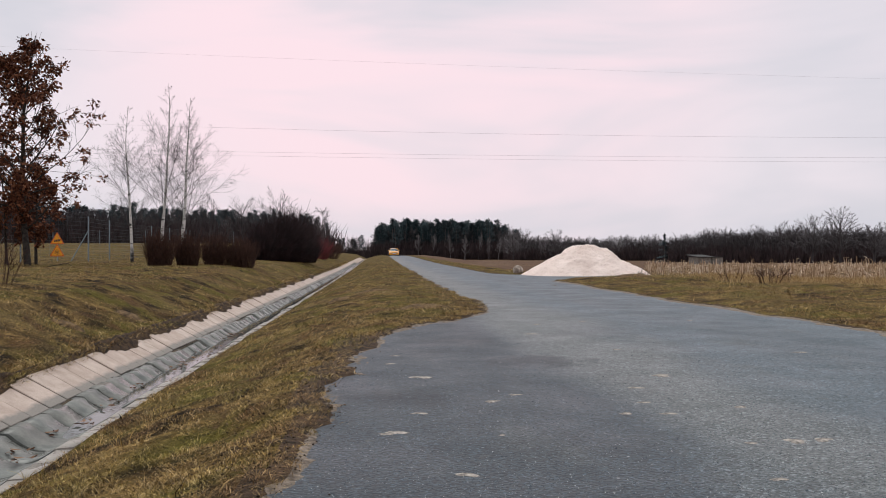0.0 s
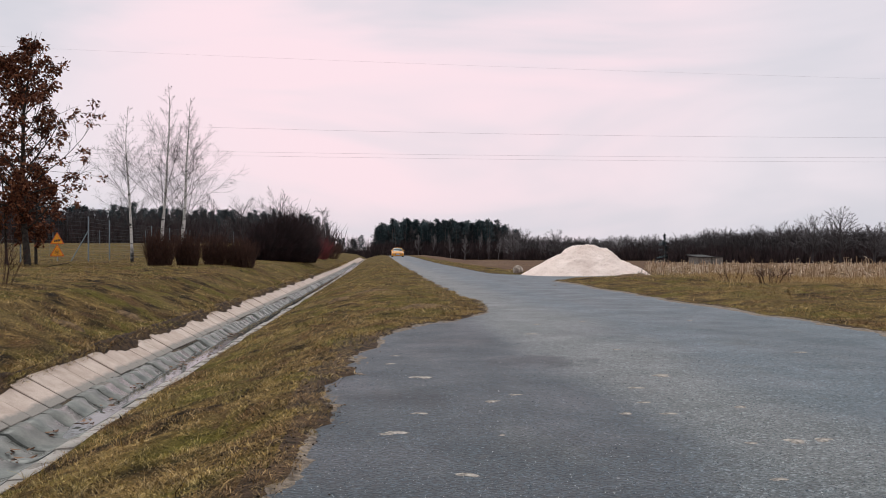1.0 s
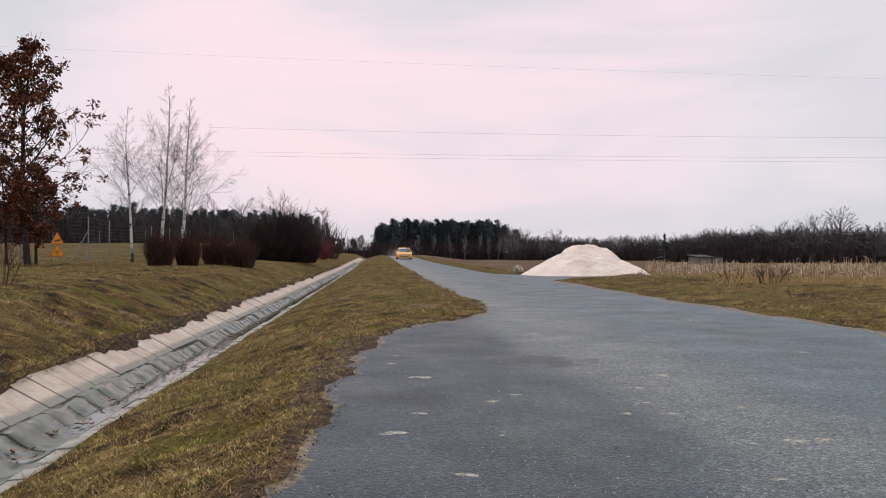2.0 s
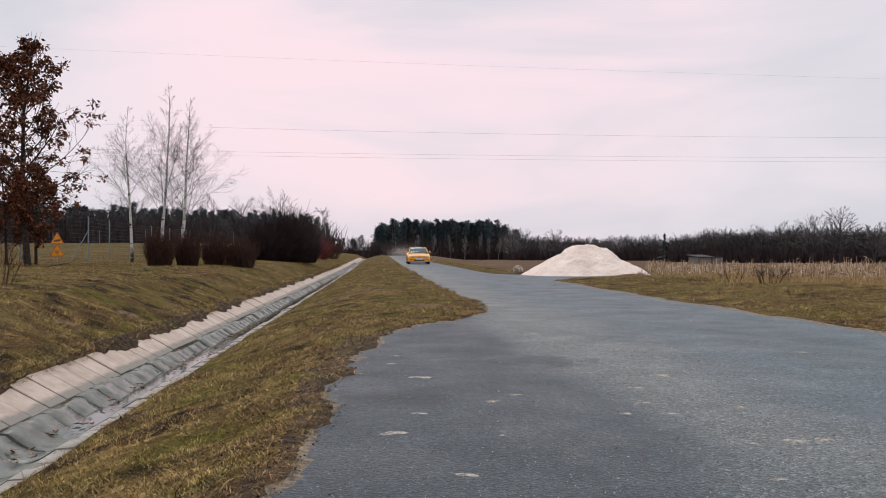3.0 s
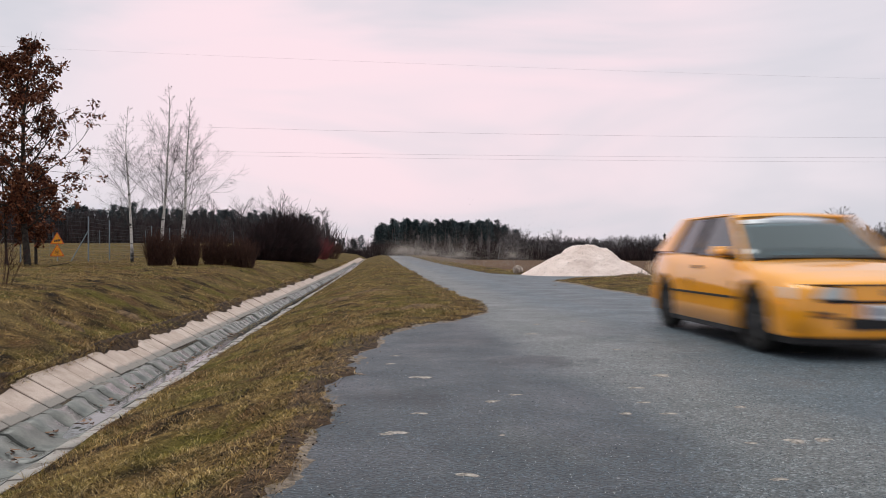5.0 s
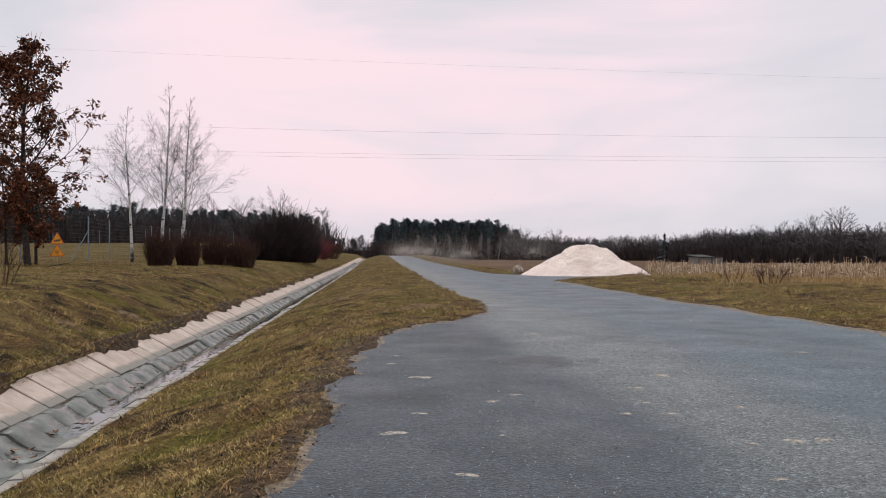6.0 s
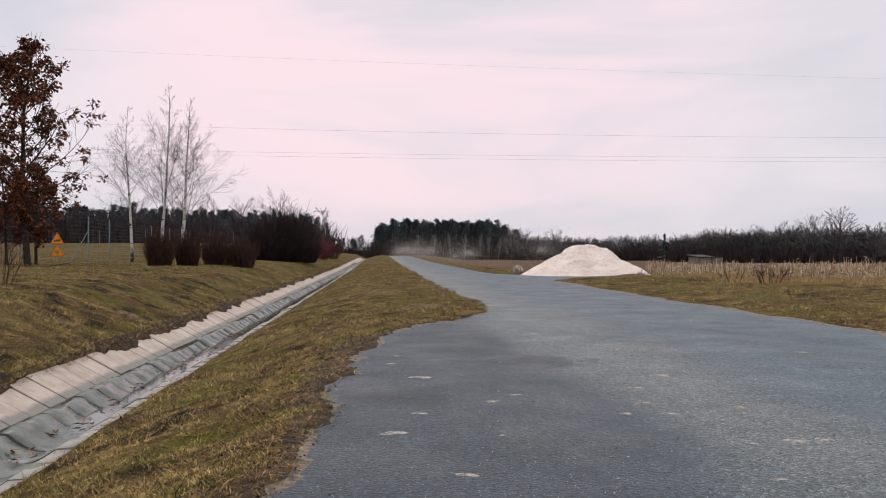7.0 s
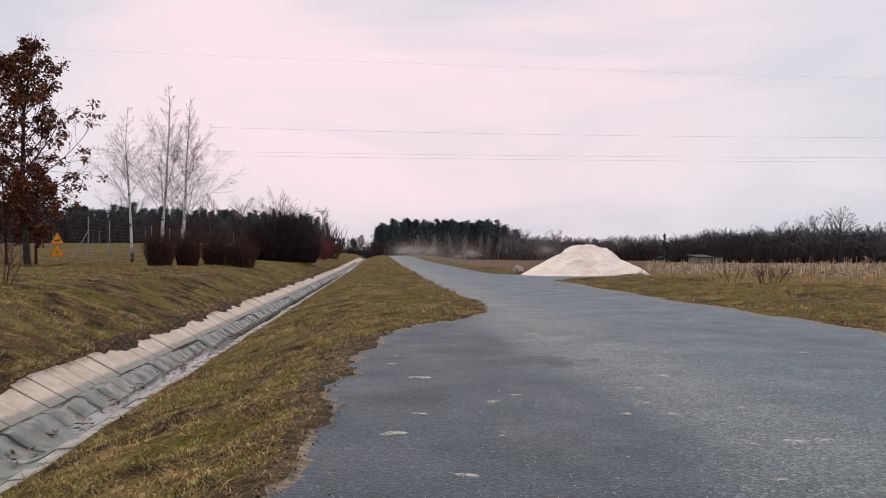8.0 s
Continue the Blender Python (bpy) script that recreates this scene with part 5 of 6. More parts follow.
    tagged(mesh_object("earth_crumbs", V, F, crumb), "crumbs of dark earth scattered along the road's edge", "soil", kind="stuff")
    w = Wood(rnd)
    spec = [("wood", 4, 5, 0.05, 0.0, 4, 30, 0.4, 0.3), ("wood", 3, 3, 0.15, 0.0, 0, 30, 0.4, 0.3), 0.006]
    w.limb(Vector((-0.5, 0, 0.05)), Vector((1, 0.1, 0.02)), 0.8, 0.014, 0, spec)
    ob = mesh_object("fallen_branch", w.V["wood"], w.F["wood"], M["bark"])
    ob.matrix_world = at_ground(-8.8, 24.81)
    tagged(ob, "dry fallen branch lying on the grass", "branch")


build_litter()


# ---- the yellow car: built with its nose towards -y, wheels on z = 0 ----
def paint_material(name, a, coat=1.0):
    k = Mat(name, 0.32, 0, 0.18)
    c = k.ramp(k.noise(3, 3), (0.3, a), (0.7, tuple(v * 0.94 for v in a)))
    # road dust low on the panels
    sep = k.N("ShaderNodeSeparateXYZ")
    k.L(k.co, sep.inputs[0])
    add = k.N("ShaderNodeMath")
    add.operation = "MULTIPLY_ADD"
    k.L(k.noise(8, 4), add.inputs[0])
    add.inputs[1].default_value = 0.25
    k.L(sep.outputs["Z"], add.inputs[2])
    w = k.N("ShaderNodeMapRange")
    w.inputs["From Min"].default_value, w.inputs["From Max"].default_value = 0.48, 0.22
    w.inputs["To Max"].default_value = 0.2
    k.L(add.outputs[0], w.inputs["Value"])
    c = k.mix(w.outputs["Result"], c, (0.30, 0.20, 0.10))
    k.colour(c)
    k.b.inputs["Coat Weight"].default_value, k.b.inputs["Coat Roughness"].default_value = coat, 0.05
    k.b.inputs["Coat IOR"].default_value = 1.66
    return k.m


def car_glass():
    m = bpy.data.materials.new("car_glass")
    m.use_nodes = True
    nt = m.node_tree
    nt.nodes.clear()
    N, L = nt.nodes.new, nt.links.new
    out, mix, tr, gl, fr = N("ShaderNodeOutputMaterial"), N("ShaderNodeMixShader"), N("ShaderNodeBsdfTransparent"), N("ShaderNodeBsdfGlossy"), N("ShaderNodeFresnel")
    tr.inputs["Color"].default_value = (0.30, 0.36, 0.38, 1)
    gl.inputs["Roughness"].default_value = 0.02
    gl.inputs["Color"].default_value = (0.9, 0.97, 1.0, 1)
    fr.inputs["IOR"].default_value = 2.1
    L(fr.outputs[0], mix.inputs[0]), L(tr.outputs[0], mix.inputs[1]), L(gl.outputs[0], mix.inputs[2]), L(mix.outputs[0], out.inputs["Surface"])
    return m


C_STATION = [-1.95, -1.90, -1.80, -1.60, -1.20, -0.80, 0.0, 1.20, 1.70, 1.90, 1.97]
C_ZBOT = [0.24, 0.22, 0.21, 0.20, 0.18, 0.17, 0.17, 0.17, 0.19, 0.22, 0.28]
C_ZTOP = [0.580, 0.606, 0.636, 0.684, 0.750, 0.788, 0.835, 0.870, 0.880, 0.870, 0.830]
C_WTOP = [0.62, 0.70, 0.745, 0.765, 0.775, 0.775, 0.775, 0.770, 0.740, 0.690, 0.630]
C_WMID = [0.68, 0.76, 0.805, 0.825, 0.835, 0.838, 0.838, 0.835, 0.815, 0.770, 0.710]
AXLES, WHEEL_R = (-1.22, 1.28), 0.292


def car_body():
    bm = bmesh.new()
    ys = sorted(set([round(v, 3) for v in np.arange(-1.95, 1.971, 0.04)] + C_STATION))
    rings = []
    for y in ys:
        zb, zt = np.interp(y, C_STATION, C_ZBOT), np.interp(y, C_STATION, C_ZTOP)
        wt, wm = np.interp(y, C_STATION, C_WTOP), np.interp(y, C_STATION, C_WMID)
        for ya in AXLES:
            if abs(y - ya) < 0.335:
                zb = max(zb, 0.28 + math.sqrt(0.335 ** 2 - (y - ya) ** 2))
        zm = max(0.50 + 0.02 * y, zb + 0.02)
        cr = 0.035 if y < -0.8 else 0.0
        half = [(0.0, zb), (wm - 0.08, zb), (wm - 0.015, zb + 0.004), (wm, zb + 0.012), (wm + 0.004, (zb + zm) / 2), (wm, zm), (wm - 0.025, (zm + zt) / 2 + 0.03),
                (wt, zt - 0.022), (wt - 0.035, zt), (wt * 0.55, zt + cr * 0.7), (0.0, zt + cr)]
        ring = [bm.verts.new((x, y, z)) for x, z in half] + [bm.verts.new((-x, y, z)) for x, z in half[-2:0:-1]]
        rings.append(ring)
    for A, B in zip(rings, rings[1:]):
        for i in range(len(A)):
            j = (i + 1) % len(A)
            bm.faces.new((A[i], A[j], B[j], B[i]))
    bm.faces.new(rings[0]), bm.faces.new(rings[-1][::-1])
    bmesh.ops.recalc_face_normals(bm, faces=bm.faces[:])
    return bm


def nose_y(x):
    return -2.0 + 0.22 * abs(x / 0.84) ** 3.5


def nose_strip(x0, x1, z0, z1, proud, depth=0.05, n=12, slope=0.0, bevel=0.0):
    """A panel that follows the nose's curve; proud of it by so much."""
    bm = bmesh.new()
    cols = []
    for i in range(n + 1):
        x = x0 + (x1 - x0) * i / n
        y = nose_y(x) - proud
        cols.append([bm.verts.new(p) for p in ((x, y, z0), (x, y + slope, z1), (x, y + slope + depth, z1), (x, y + depth, z0))])
    for A, B in zip(cols, cols[1:]):
        for i in range(4):
            j = (i + 1) % 4
            bm.faces.new((A[i], A[j], B[j], B[i]))
    bm.faces.new(cols[0]), bm.faces.new(cols[-1][::-1])
    bmesh.ops.recalc_face_normals(bm, faces=bm.faces[:])
    if bevel:
        bmesh.ops.bevel(bm, geom=[e for e in bm.edges if len(e.link_faces) == 2 and e.calc_face_angle() > 0.6], offset=bevel, segments=2, affect="EDGES")
    return bm


def panel(pts, thick, bend=0.0, n=8):
    """A four-cornered sheet, bowed outwards along its width; corners in order round it."""
    a, b, c, d = [Vector(p) for p in pts]
    out = (b - a).cross(d - a).normalized()
    bm = bmesh.new()
    top, low = [], []
    for i in range(n + 1):
        f = i / n
        o = out * bend * (1 - (2 * f - 1) ** 2)
        for g, row in ((0, top), (1, top)):
            p = (a.lerp(b, f) if g == 0 else d.lerp(c, f)) + o
            row.append(bm.verts.new(p))
            low.append(bm.verts.new(p - out * thick))
    for i in range(n):
        k = 2 * i
        bm.faces.new((top[k], top[k + 2], top[k + 3], top[k + 1]))
        bm.faces.new((low[k + 1], low[k + 3], low[k + 2], low[k]))
        bm.faces.new((top[k], low[k], low[k + 2], top[k + 2]))
        bm.faces.new((top[k + 1], top[k + 3], low[k + 3], low[k + 1]))
    bm.faces.new((top[0], top[1], low[1], low[0])), bm.faces.new((top[-1], top[-2], low[-2], low[-1]))
    bmesh.ops.recalc_face_normals(bm, faces=bm.faces[:])
    return bm


def bowed(low, high, thick, n=14):
    """A sheet between two bowed edges; each edge: half width, y, z, rise at the middle, push forward at the middle."""
    bm = bmesh.new()
    rows = []
    for g in range(5):
        f = g / 4
        hw, y, z, up, fw = [a + (b - a) * f for a, b in zip(low, high)]
        row = []
        for i in range(n + 1):
            u = -1 + 2 * i / n
            c = 1 - u * u
            row.append(Vector((u * hw, y - fw * c, z + up * c)))
        rows.append(row)
    out = (rows[0][n] - rows[0][0]).cross(rows[4][0] - rows[0][0]).normalized()
    T = [[bm.verts.new(p) for p in row] for row in rows]
    B = [[bm.verts.new(p - out * thick) for p in row] for row in rows]
    for g in range(4):
        for i in range(n):
            bm.faces.new((T[g][i], T[g][i + 1], T[g + 1][i + 1], T[g + 1][i]))
            bm.faces.new((B[g][i], B[g + 1][i], B[g + 1][i + 1], B[g][i + 1]))
    for g in (0, 4):
        for i in range(n):
            bm.faces.new((T[g][i], T[g][i + 1], B[g][i + 1], B[g][i]))
    for i in (0, n):
        for g in range(4):
            bm.faces.new((T[g][i], T[g + 1][i], B[g + 1][i], B[g][i]))
    bmesh.ops.recalc_face_normals(bm, faces=bm.faces[:])
    return bm


def soft_box(x0, x1, y0, y1, z0, z1, r=0.02, seg=2):
    bm = bmesh.new()
    box(bm, x0, x1, y0, y1, z0, z1)
    bmesh.ops.bevel(bm, geom=bm.edges[:], offset=r, segments=seg, affect="EDGES")
    return bm


def lathe(profile, n=28):
    """Spun about the x axis: (x, radius) pairs."""
    bm = bmesh.new()
    rings = [[bm.verts.new((x, r * math.cos(6.28319 * i / n), r * math.sin(6.28319 * i / n))) for i in range(n)] for x, r in profile]
    for A, B in zip(rings, rings[1:]):
        for i in range(n):
            j = (i + 1) % n
            bm.faces.new((A[i], A[j], B[j], B[i]))
    bmesh.ops.recalc_face_normals(bm, faces=bm.faces[:])
    return bm


def build_car():
    yellow = paint_material("yellow_car_paint", (0.88, 0.345, 0.003))
    black = simple("black_car_plastic", (0.012, 0.012, 0.013), (0.022, 0.022, 0.023), 30, 0.55, spec=0.4)
    rubber = simple("tyre_rubber", (0.012, 0.012, 0.012), (0.028, 0.026, 0.024), 40, 0.85)
    alloy = simple("dark_alloy", (0.10, 0.10, 0.105), (0.16, 0.16, 0.165), 30, 0.4, 0.8)
    chrome = simple("lamp_reflector", (0.55, 0.57, 0.58), (0.68, 0.70, 0.70), 40, 0.2, 0.9)
    lens = Mat("lamp_lens", 0.08, 0, 0.6)
    lens.colour(lens.ramp(lens.noise(60, 2, (1, 0.1, 0.1)), (0.4, (0.30, 0.33, 0.34)), (0.6, (0.50, 0.53, 0.54)))).bump(lens.noise(90, 2, (1, 0.1, 0.1)), 0.3, 0.004)
    clear = simple("corner_lamp_lens", (0.62, 0.58, 0.54), (0.72, 0.68, 0.64), 40, 0.15, spec=0.6)
    amber = simple("amber_lens", (0.32, 0.09, 0.01), (0.42, 0.13, 0.015), 40, 0.2, spec=0.6)
    red = simple("red_lens", (0.30, 0.012, 0.010), (0.40, 0.02, 0.015), 40, 0.2, spec=0.6)
    white = simple("plate_white", (0.66, 0.67, 0.68), (0.74, 0.75, 0.76), 10, 0.5)
    grey = simple("plate_print", (0.22, 0.23, 0.25), (0.30, 0.31, 0.33), 10, 0.5)
    blue = simple("plate_blue", (0.02, 0.05, 0.25), (0.03, 0.06, 0.3), 10, 0.5)
    trim = simple("grey_seat_cloth", (0.045, 0.047, 0.05), (0.09, 0.092, 0.098), 60, 0.95)
    glass = car_glass()
    dim = car_glass()
    dim.node_tree.nodes["Transparent BSDF"].inputs["Color"].default_value = (0.16, 0.19, 0.20, 1)
    car = thing("car", pose(2.3, 140, 0), "yellow three-door hatchback car driving along the asphalt road", "car")
    part("body", car_body(), yellow, car, smooth=True)
    # cabin
    part("underbody", soft_box(-0.70, 0.70, -1.80, 1.80, 0.13, 0.24, 0.02), black, car)
    part("roof", panel([(-0.585, -0.14, 1.235), (0.585, -0.14, 1.235), (0.575, 1.32, 1.235), (-0.575, 1.32, 1.235)], 0.012, 0.030, 12), yellow, car, smooth=True)
    part("headliner", panel([(-0.56, -0.12, 1.222), (0.56, -0.12, 1.222), (0.56, 1.31, 1.222), (-0.56, 1.31, 1.222)], 0.008, 0.016, 12), trim, car)
    part("roof_header", bowed((0.585, -0.165, 1.212, 0.026, 0.03), (0.583, -0.135, 1.237, 0.030, 0.0), 0.010), yellow, car, smooth=True)
    part("hatch_header", bowed((0.585, 1.36, 1.205, 0.024, 0.0), (0.577, 1.315, 1.237, 0.030, 0.0), 0.010), yellow, car, smooth=True)
    for sx in (-1, 1):
        part("windscreen_pillar", panel([(sx * 0.752, -0.80, 0.79), (sx * 0.712, -0.82, 0.79), (sx * 0.560, -0.16, 1.225), (sx * 0.592, -0.12, 1.235)], 0.02, 0, 1), yellow, car)
        part("door_pillar", panel([(sx * 0.765, 0.38, 0.855), (sx * 0.765, 0.48, 0.855), (sx * 0.590, 0.46, 1.235), (sx * 0.590, 0.38, 1.235)], 0.025, 0, 1), black, car)
        part("rear_pillar", panel([(sx * 0.762, 1.22, 0.865), (sx * 0.735, 1.78, 0.875), (sx * 0.570, 1.34, 1.235), (sx * 0.585, 1.10, 1.235)], 0.03, 0, 1), yellow, car)
        part("roof_rail", panel([(sx * 0.592, -0.14, 1.225), (sx * 0.588, 1.32, 1.225), (sx * 0.568, 1.32, 1.245), (sx * 0.568, -0.14, 1.245)], 0.02, 0, 1), yellow, car)
        part("door_window", panel([(sx * 0.757, -0.78, 0.805), (sx * 0.757, 0.38, 0.845), (sx * 0.585, 0.38, 1.23), (sx * 0.585, -0.11, 1.23)], 0.006, 0, 1), glass, car)
        part("quarter_window", panel([(sx * 0.757, 0.48, 0.86), (sx * 0.755, 1.22, 0.865), (sx * 0.58, 1.10, 1.23), (sx * 0.585, 0.46, 1.23)], 0.006, 0, 1), glass, car)
        mirror = part("wing_mirror", soft_box(sx * 0.865 - 0.085, sx * 0.865 + 0.085, -0.62, -0.50, 0.820, 0.925, 0.03, 3), yellow, car, smooth=True)
        part("mirror_arm", soft_box(sx * 0.77 - 0.04, sx * 0.77 + 0.04, -0.60, -0.54, 0.815, 0.850, 0.01), black, mirror)
        part("side_strip", soft_box(sx * 0.842 - 0.010, sx * 0.842 + 0.010, -0.86, 0.92, 0.440, 0.462, 0.005), black, car)
        part("sill", soft_box(sx * 0.815 - 0.02, sx * 0.815 + 0.02, -0.86, 0.92, 0.13, 0.20, 0.012), black, car)
        part("door_handle", soft_box(sx * 0.815 - 0.012, sx * 0.815 + 0.012, 0.16, 0.32, 0.70, 0.735, 0.006), black, car)
        for y in (-0.80, 0.42):
            part("door_seam", soft_box(sx * 0.832 - 0.008, sx * 0.832 + 0.008, y, y + 0.008, 0.22, 0.60, 0.001), black, car)
        # lamps
        lamp = part("headlight", nose_strip(*sorted((sx * 0.395, sx * 0.715)), 0.488, 0.585, 0.026, 0.09, 8, 0.025, 0.008), lens.m, car, "clear ribbed glass headlight")
        part("headlight_frame", nose_strip(*sorted((sx * 0.382, sx * 0.72)), 0.478, 0.592, 0.016, 0.09, 8, 0.025), black, lamp)
        part("corner_lamp", nose_strip(*sorted((sx * 0.722, sx * 0.800)), 0.490, 0.583, 0.026, 0.09, 6, 0.03, 0.006), clear, car, "pale corner lamp")
        part("indicator", nose_strip(*sorted((sx * 0.53, sx * 0.72)), 0.352, 0.378, 0.034, 0.04, 6, 0, 0.004), amber, car, "amber bumper indicator")
        part("bumper_slot", nose_strip(*sorted((sx * 0.48, sx * 0.76)), 0.338, 0.390, 0.031, 0.04, 6), black, car)
        part("tail_lamp", soft_box(*sorted((sx * 0.42, sx * 0.68)), 1.93, 1.985, 0.62, 0.76, 0.012), red, car, "red tail lamp")
        seat = part("seat", soft_box(sx * 0.34 - 0.24, sx * 0.34 + 0.24, 0.22, 0.36, 0.45, 1.00, 0.05, 3), trim, car, smooth=True)
        part("headrest", soft_box(sx * 0.34 - 0.13, sx * 0.34 + 0.13, 0.25, 0.34, 1.00, 1.15, 0.04, 3), trim, seat)
        part("wiper", panel([(sx * 0.16 - 0.36, -0.925, 0.818), (sx * 0.16 + 0.36, -0.930, 0.820), (sx * 0.16 + 0.36, -0.905, 0.840), (sx * 0.16 - 0.36, -0.895, 0.840)], 0.012, 0, 1), black, car)
    part("windscreen", bowed((0.715, -0.80, 0.800, 0.020, 0.10), (0.565, -0.165, 1.212, 0.026, 0.03), 0.006), glass, car, smooth=True)
    part("hatch_window", panel([(0.66, 1.80, 0.89), (-0.66, 1.80, 0.89), (-0.55, 1.34, 1.235), (0.55, 1.34, 1.235)], 0.006, 0.04, 10), dim, car, smooth=True)
    part("sticker", panel([(-0.53, -0.285, 1.150), (-0.33, -0.310, 1.155), (-0.33, -0.250, 1.197), (-0.52, -0.225, 1.190)], 0.003, 0, 1), white, car, "white windscreen sticker")
    part("dashboard", soft_box(-0.68, 0.68, -0.70, -0.38, 0.66, 0.835, 0.04), black, car)
    part("cowl_panel", soft_box(-0.68, 0.68, -0.90, -0.78, 0.76, 0.812, 0.01), black, car)
    part("rear_bench", soft_box(-0.60, 0.60, 1.05, 1.2, 0.45, 0.92, 0.05), trim, car)
    part("cabin_floor", soft_box(-0.70, 0.70, -0.75, 1.7, 0.60, 0.68, 0.02), black, car)
    bm = bmesh.new()
    ring = [(0.36 + 0.17 * math.cos(a), -0.33 - 0.05 * math.sin(a), 0.86 + 0.17 * math.sin(a)) for a in np.linspace(0, 6.283, 17)]
    for p, q in zip(ring, ring[1:]):
        rod(bm, p, q, 0.014, 5)
    part("steering_wheel", bm, black, car)
    # nose
    part("bumper", nose_strip(-0.825, 0.825, 0.185, 0.455, 0.03, 0.22, 24, 0.012, 0.012), yellow, car)
    part("bumper_gap", nose_strip(-0.78, 0.78, 0.458, 0.478, 0.008, 0.09, 20), black, car)
    part("front_lip", nose_strip(-0.78, 0.78, 0.125, 0.19, -0.02, 0.2, 20), black, car)
    part("grille_panel", nose_strip(-0.382, 0.382, 0.480, 0.600, 0.020, 0.09, 10, 0.025, 0.006), yellow, car)
    part("emblem", nose_strip(-0.045, 0.045, 0.515, 0.565, 0.026, 0.03, 3, 0.01, 0.006), alloy, car)
    part("bonnet_edge", nose_strip(-0.70, 0.70, 0.602, 0.609, 0.000, 0.06, 20), black, car)
    part("air_intake", nose_strip(-0.42, 0.42, 0.238, 0.345, 0.036, 0.06, 12, 0, 0.012), black, car)
    for z in (0.268, 0.306):
        part("intake_bar", nose_strip(-0.40, 0.40, z, z + 0.012, 0.040, 0.02, 12), black, car)
    plate = part("number_plate", nose_strip(-0.26, 0.26, 0.335, 0.448, 0.042, 0.02, 6, 0.004), white, car, "white number plate with dark bars")
    part("plate_band", nose_strip(-0.255, -0.225, 0.34, 0.443, 0.045, 0.01, 1, 0.004), blue, plate)
    for x in (-0.19, -0.12, -0.05, 0.04, 0.11, 0.18):
        part("plate_bar", nose_strip(x, x + 0.05, 0.362, 0.422, 0.046, 0.01, 1, 0.004), grey, plate)
    part("rear_bumper", soft_box(-0.78, 0.78, 1.88, 2.02, 0.26, 0.50, 0.04, 3), yellow, car)
    # wheels
    tyre = [(-0.085, 0.19), (-0.095, 0.235), (-0.09, 0.272), (-0.07, 0.290), (0.07, 0.290), (0.09, 0.272), (0.095, 0.235), (0.085, 0.19)]
    wheels = []
    for sx in (-1, 1):
        for ya in AXLES:
            w = part("wheel", lathe(tyre), rubber, car, smooth=True)
            w.matrix_basis = pose(sx * 0.735, ya, WHEEL_R)
            rim = part("rim", lathe([(-0.06, 0.192), (0.075, 0.195), (0.08, 0.185), (0.03, 0.165), (-0.06, 0.165)]), alloy, w)
            for k in range(5):
                bm = soft_box(sx * 0.045 - 0.018, sx * 0.045 + 0.018, -0.028, 0.028, 0.0, 0.178, 0.008, 1)
                bm.transform(Matrix.Rotation(k * 1.2566, 4, "X"))
                part("spoke", bm, alloy, w)
            wheels.append((w, sx * 0.735, ya))
    return car, wheels


car, wheels = build_car()


# ---- dust: loose specks in small clouds that stay behind where the car has passed ----
def build_dust():
    g = np.random.default_rng(5)
    n = 4000
    q = g.normal(0, 1, (n, 3))
    q = q / np.linalg.norm(q, axis=1)[:, None] * np.abs(g.normal(0, 0.75, n))[:, None]
    P = q * np.array([1.8, 3.4, 0.95]) + np.array([0, 0, 0.5])
    tet = np.array([(1, 1, 1), (1, -1, -1), (-1, 1, -1), (-1, -1, 1)]) * 0.0055
    V = (P[:, None, :] + tet[None] * g.uniform(0.6, 1.4, (n, 1, 1))).reshape(-1, 3)
    k = (np.arange(n) * 4)[:, None]
    F = np.concatenate([k + np.array([t]) for t in ((0, 1, 2), (0, 3, 1), (0, 2, 3), (1, 3, 2))])
    m = Mat("road_dust", 1.0, 0, 0.0)
    m.colour(m.ramp(m.random(True), (0, (0.46, 0.40, 0.36)), (1, (0.62, 0.55, 0.50))))
    m.b.inputs["Alpha"].default_value = 0.45
    out = []
    first = None
    for i in range(17):
        if first is None:
            first = mesh_object("dust_cloud", V, F, m.m)
            ob = first
        else:
            ob = new("dust_cloud", first.data)
        tagged(ob, "thin brown dust cloud raised from the road by the car", "dust", "dust clouds", "stuff")
        out.append(ob)
    return out


dust = build_dust()


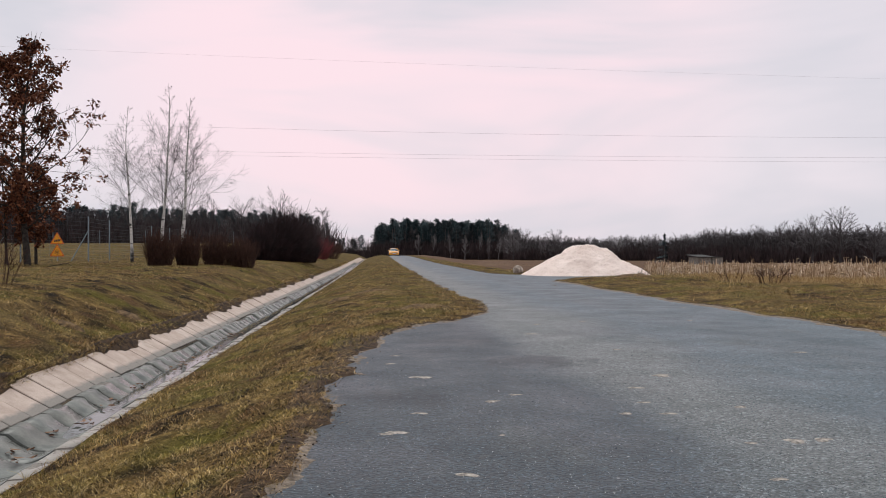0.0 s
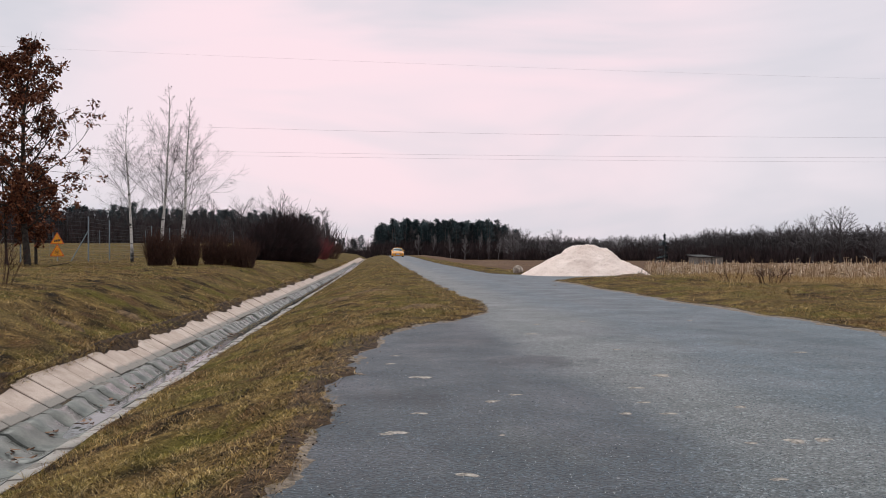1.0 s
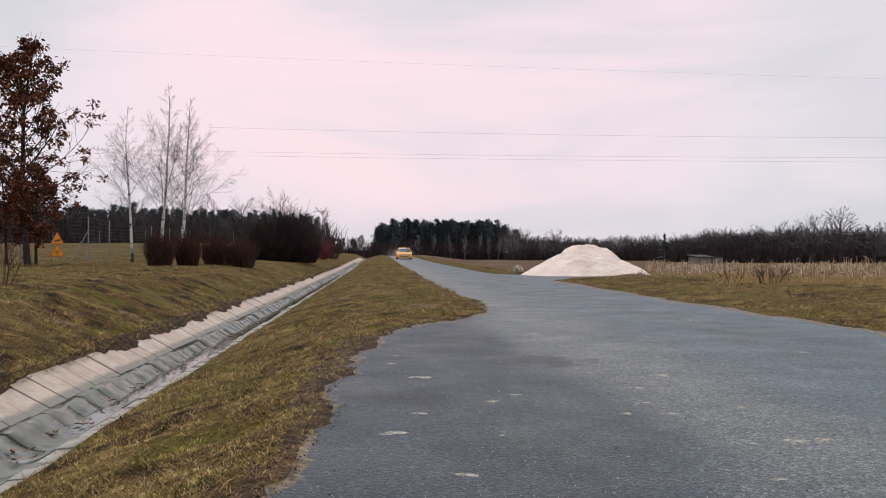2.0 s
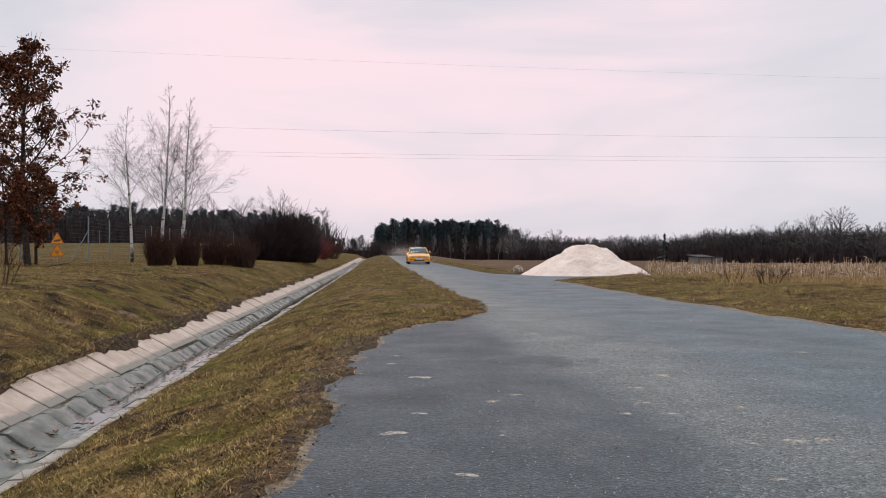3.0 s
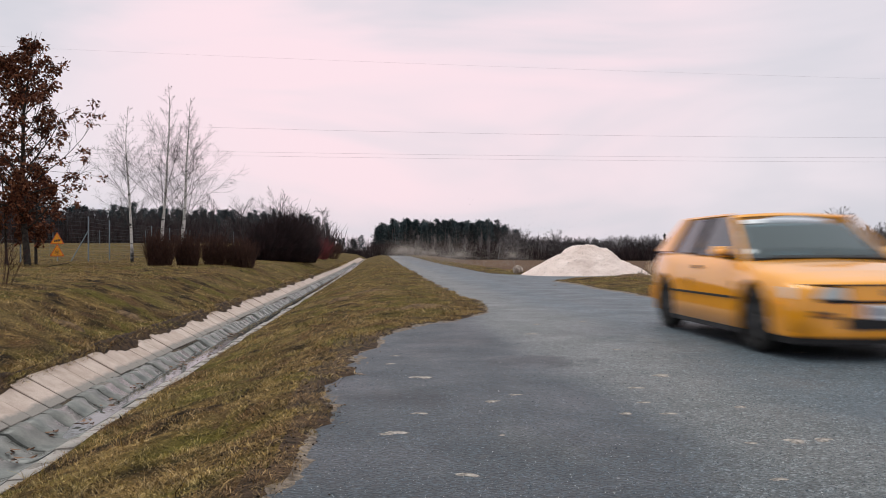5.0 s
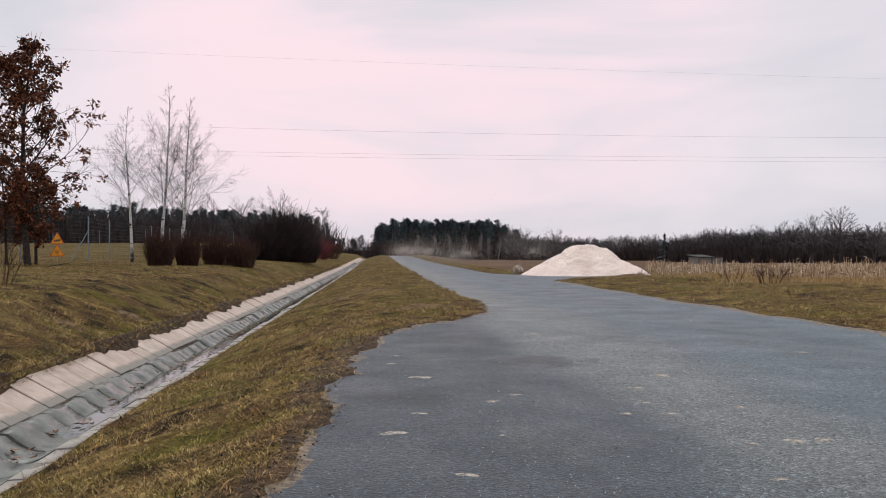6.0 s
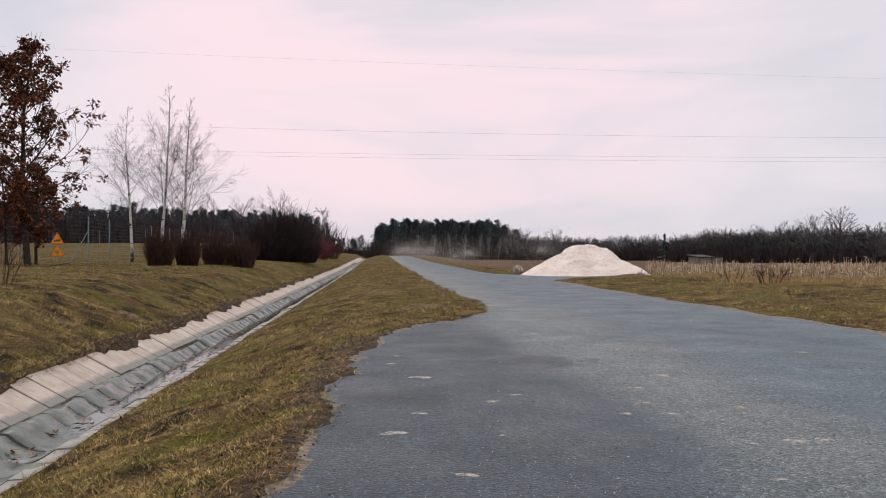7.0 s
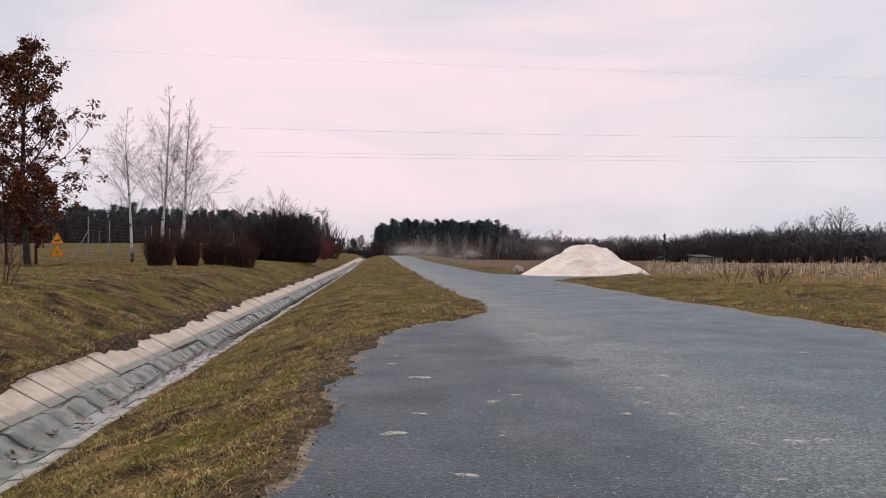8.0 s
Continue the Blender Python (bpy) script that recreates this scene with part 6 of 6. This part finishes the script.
# ---- what moves ----
CAR_T = [0.0, 0.5, 1.0, 1.5, 2.2, 2.8, 3.0, 3.5, 4.0, 4.5, 4.7, 5.0, 5.2, 6.0, 7.0, 8.0]
CAR_X = [2.37, 2.40, 2.46, 2.55, 2.66, 2.82, 2.87, 2.93, 3.05, 3.39, 3.70, 4.12, 4.22, 4.4, 4.5, 4.6]
CAR_Y = [146.5, 133.8, 121.0, 108.0, 89.0, 71.3, 65.0, 49.3, 34.0, 19.8, 14.25, 7.5, 2.7, -16.5, -40.0, -63.0]
CAR_RZ = [0.2, 0.2, 0.2, 0.2, 0.2, 0.2, 0.2, 0.0, 0.0, -0.6, -1.0, -1.0, -0.6, 0.0, 0.2, 0.2]


def motions():
    rows = []
    for t, x, y, rz in zip(CAR_T, CAR_X, CAR_Y, CAR_RZ):
        pitch = math.degrees(math.atan((float(swell(y + 1)) - float(swell(y - 1))) / 2))
        rows.append((t, pose(x, y + 1.2, float(swell(y)) + 0.004, pitch, 0, rz)))
    walk(car, rows)
    for w, x, y in wheels:
        walk(w, [(0.1 * i, pose(x, y, WHEEL_R, 84.0 * min(i, 60) % 360)) for i in range(81)])
    rnd = random.Random(12)
    for i, ob in enumerate(dust):
        stop = 118 - 5.6 * i
        t0 = float(np.interp(-stop, [-v for v in CAR_Y], CAR_T))
        dx, dz, dy = rnd.uniform(-1.4, 2.2), rnd.uniform(0.15, 0.7), rnd.uniform(-1.5, 1.5)
        rows = []
        for k in range(33):
            t = 0.25 * k
            if t < t0:
                x, y = np.interp(t, CAR_T, CAR_X), np.interp(t, CAR_T, CAR_Y) + 5.0
                z = float(swell(y)) - 0.35
            else:
                s = t - t0
                e = 1 - math.exp(-s * 1.3)
                x, y = np.interp(t0, CAR_T, CAR_X) + dx * e + 0.12 * s, stop + 5.0 + dy * e - 3.0 * (1 - math.exp(-s * 2.5))
                z = float(swell(y)) - 0.35 + 0.3 * (1 - math.exp(-s * 4)) + dz * e
            rows.append((t, pose(float(x), float(y), z)))
        walk(ob, rows)


motions()
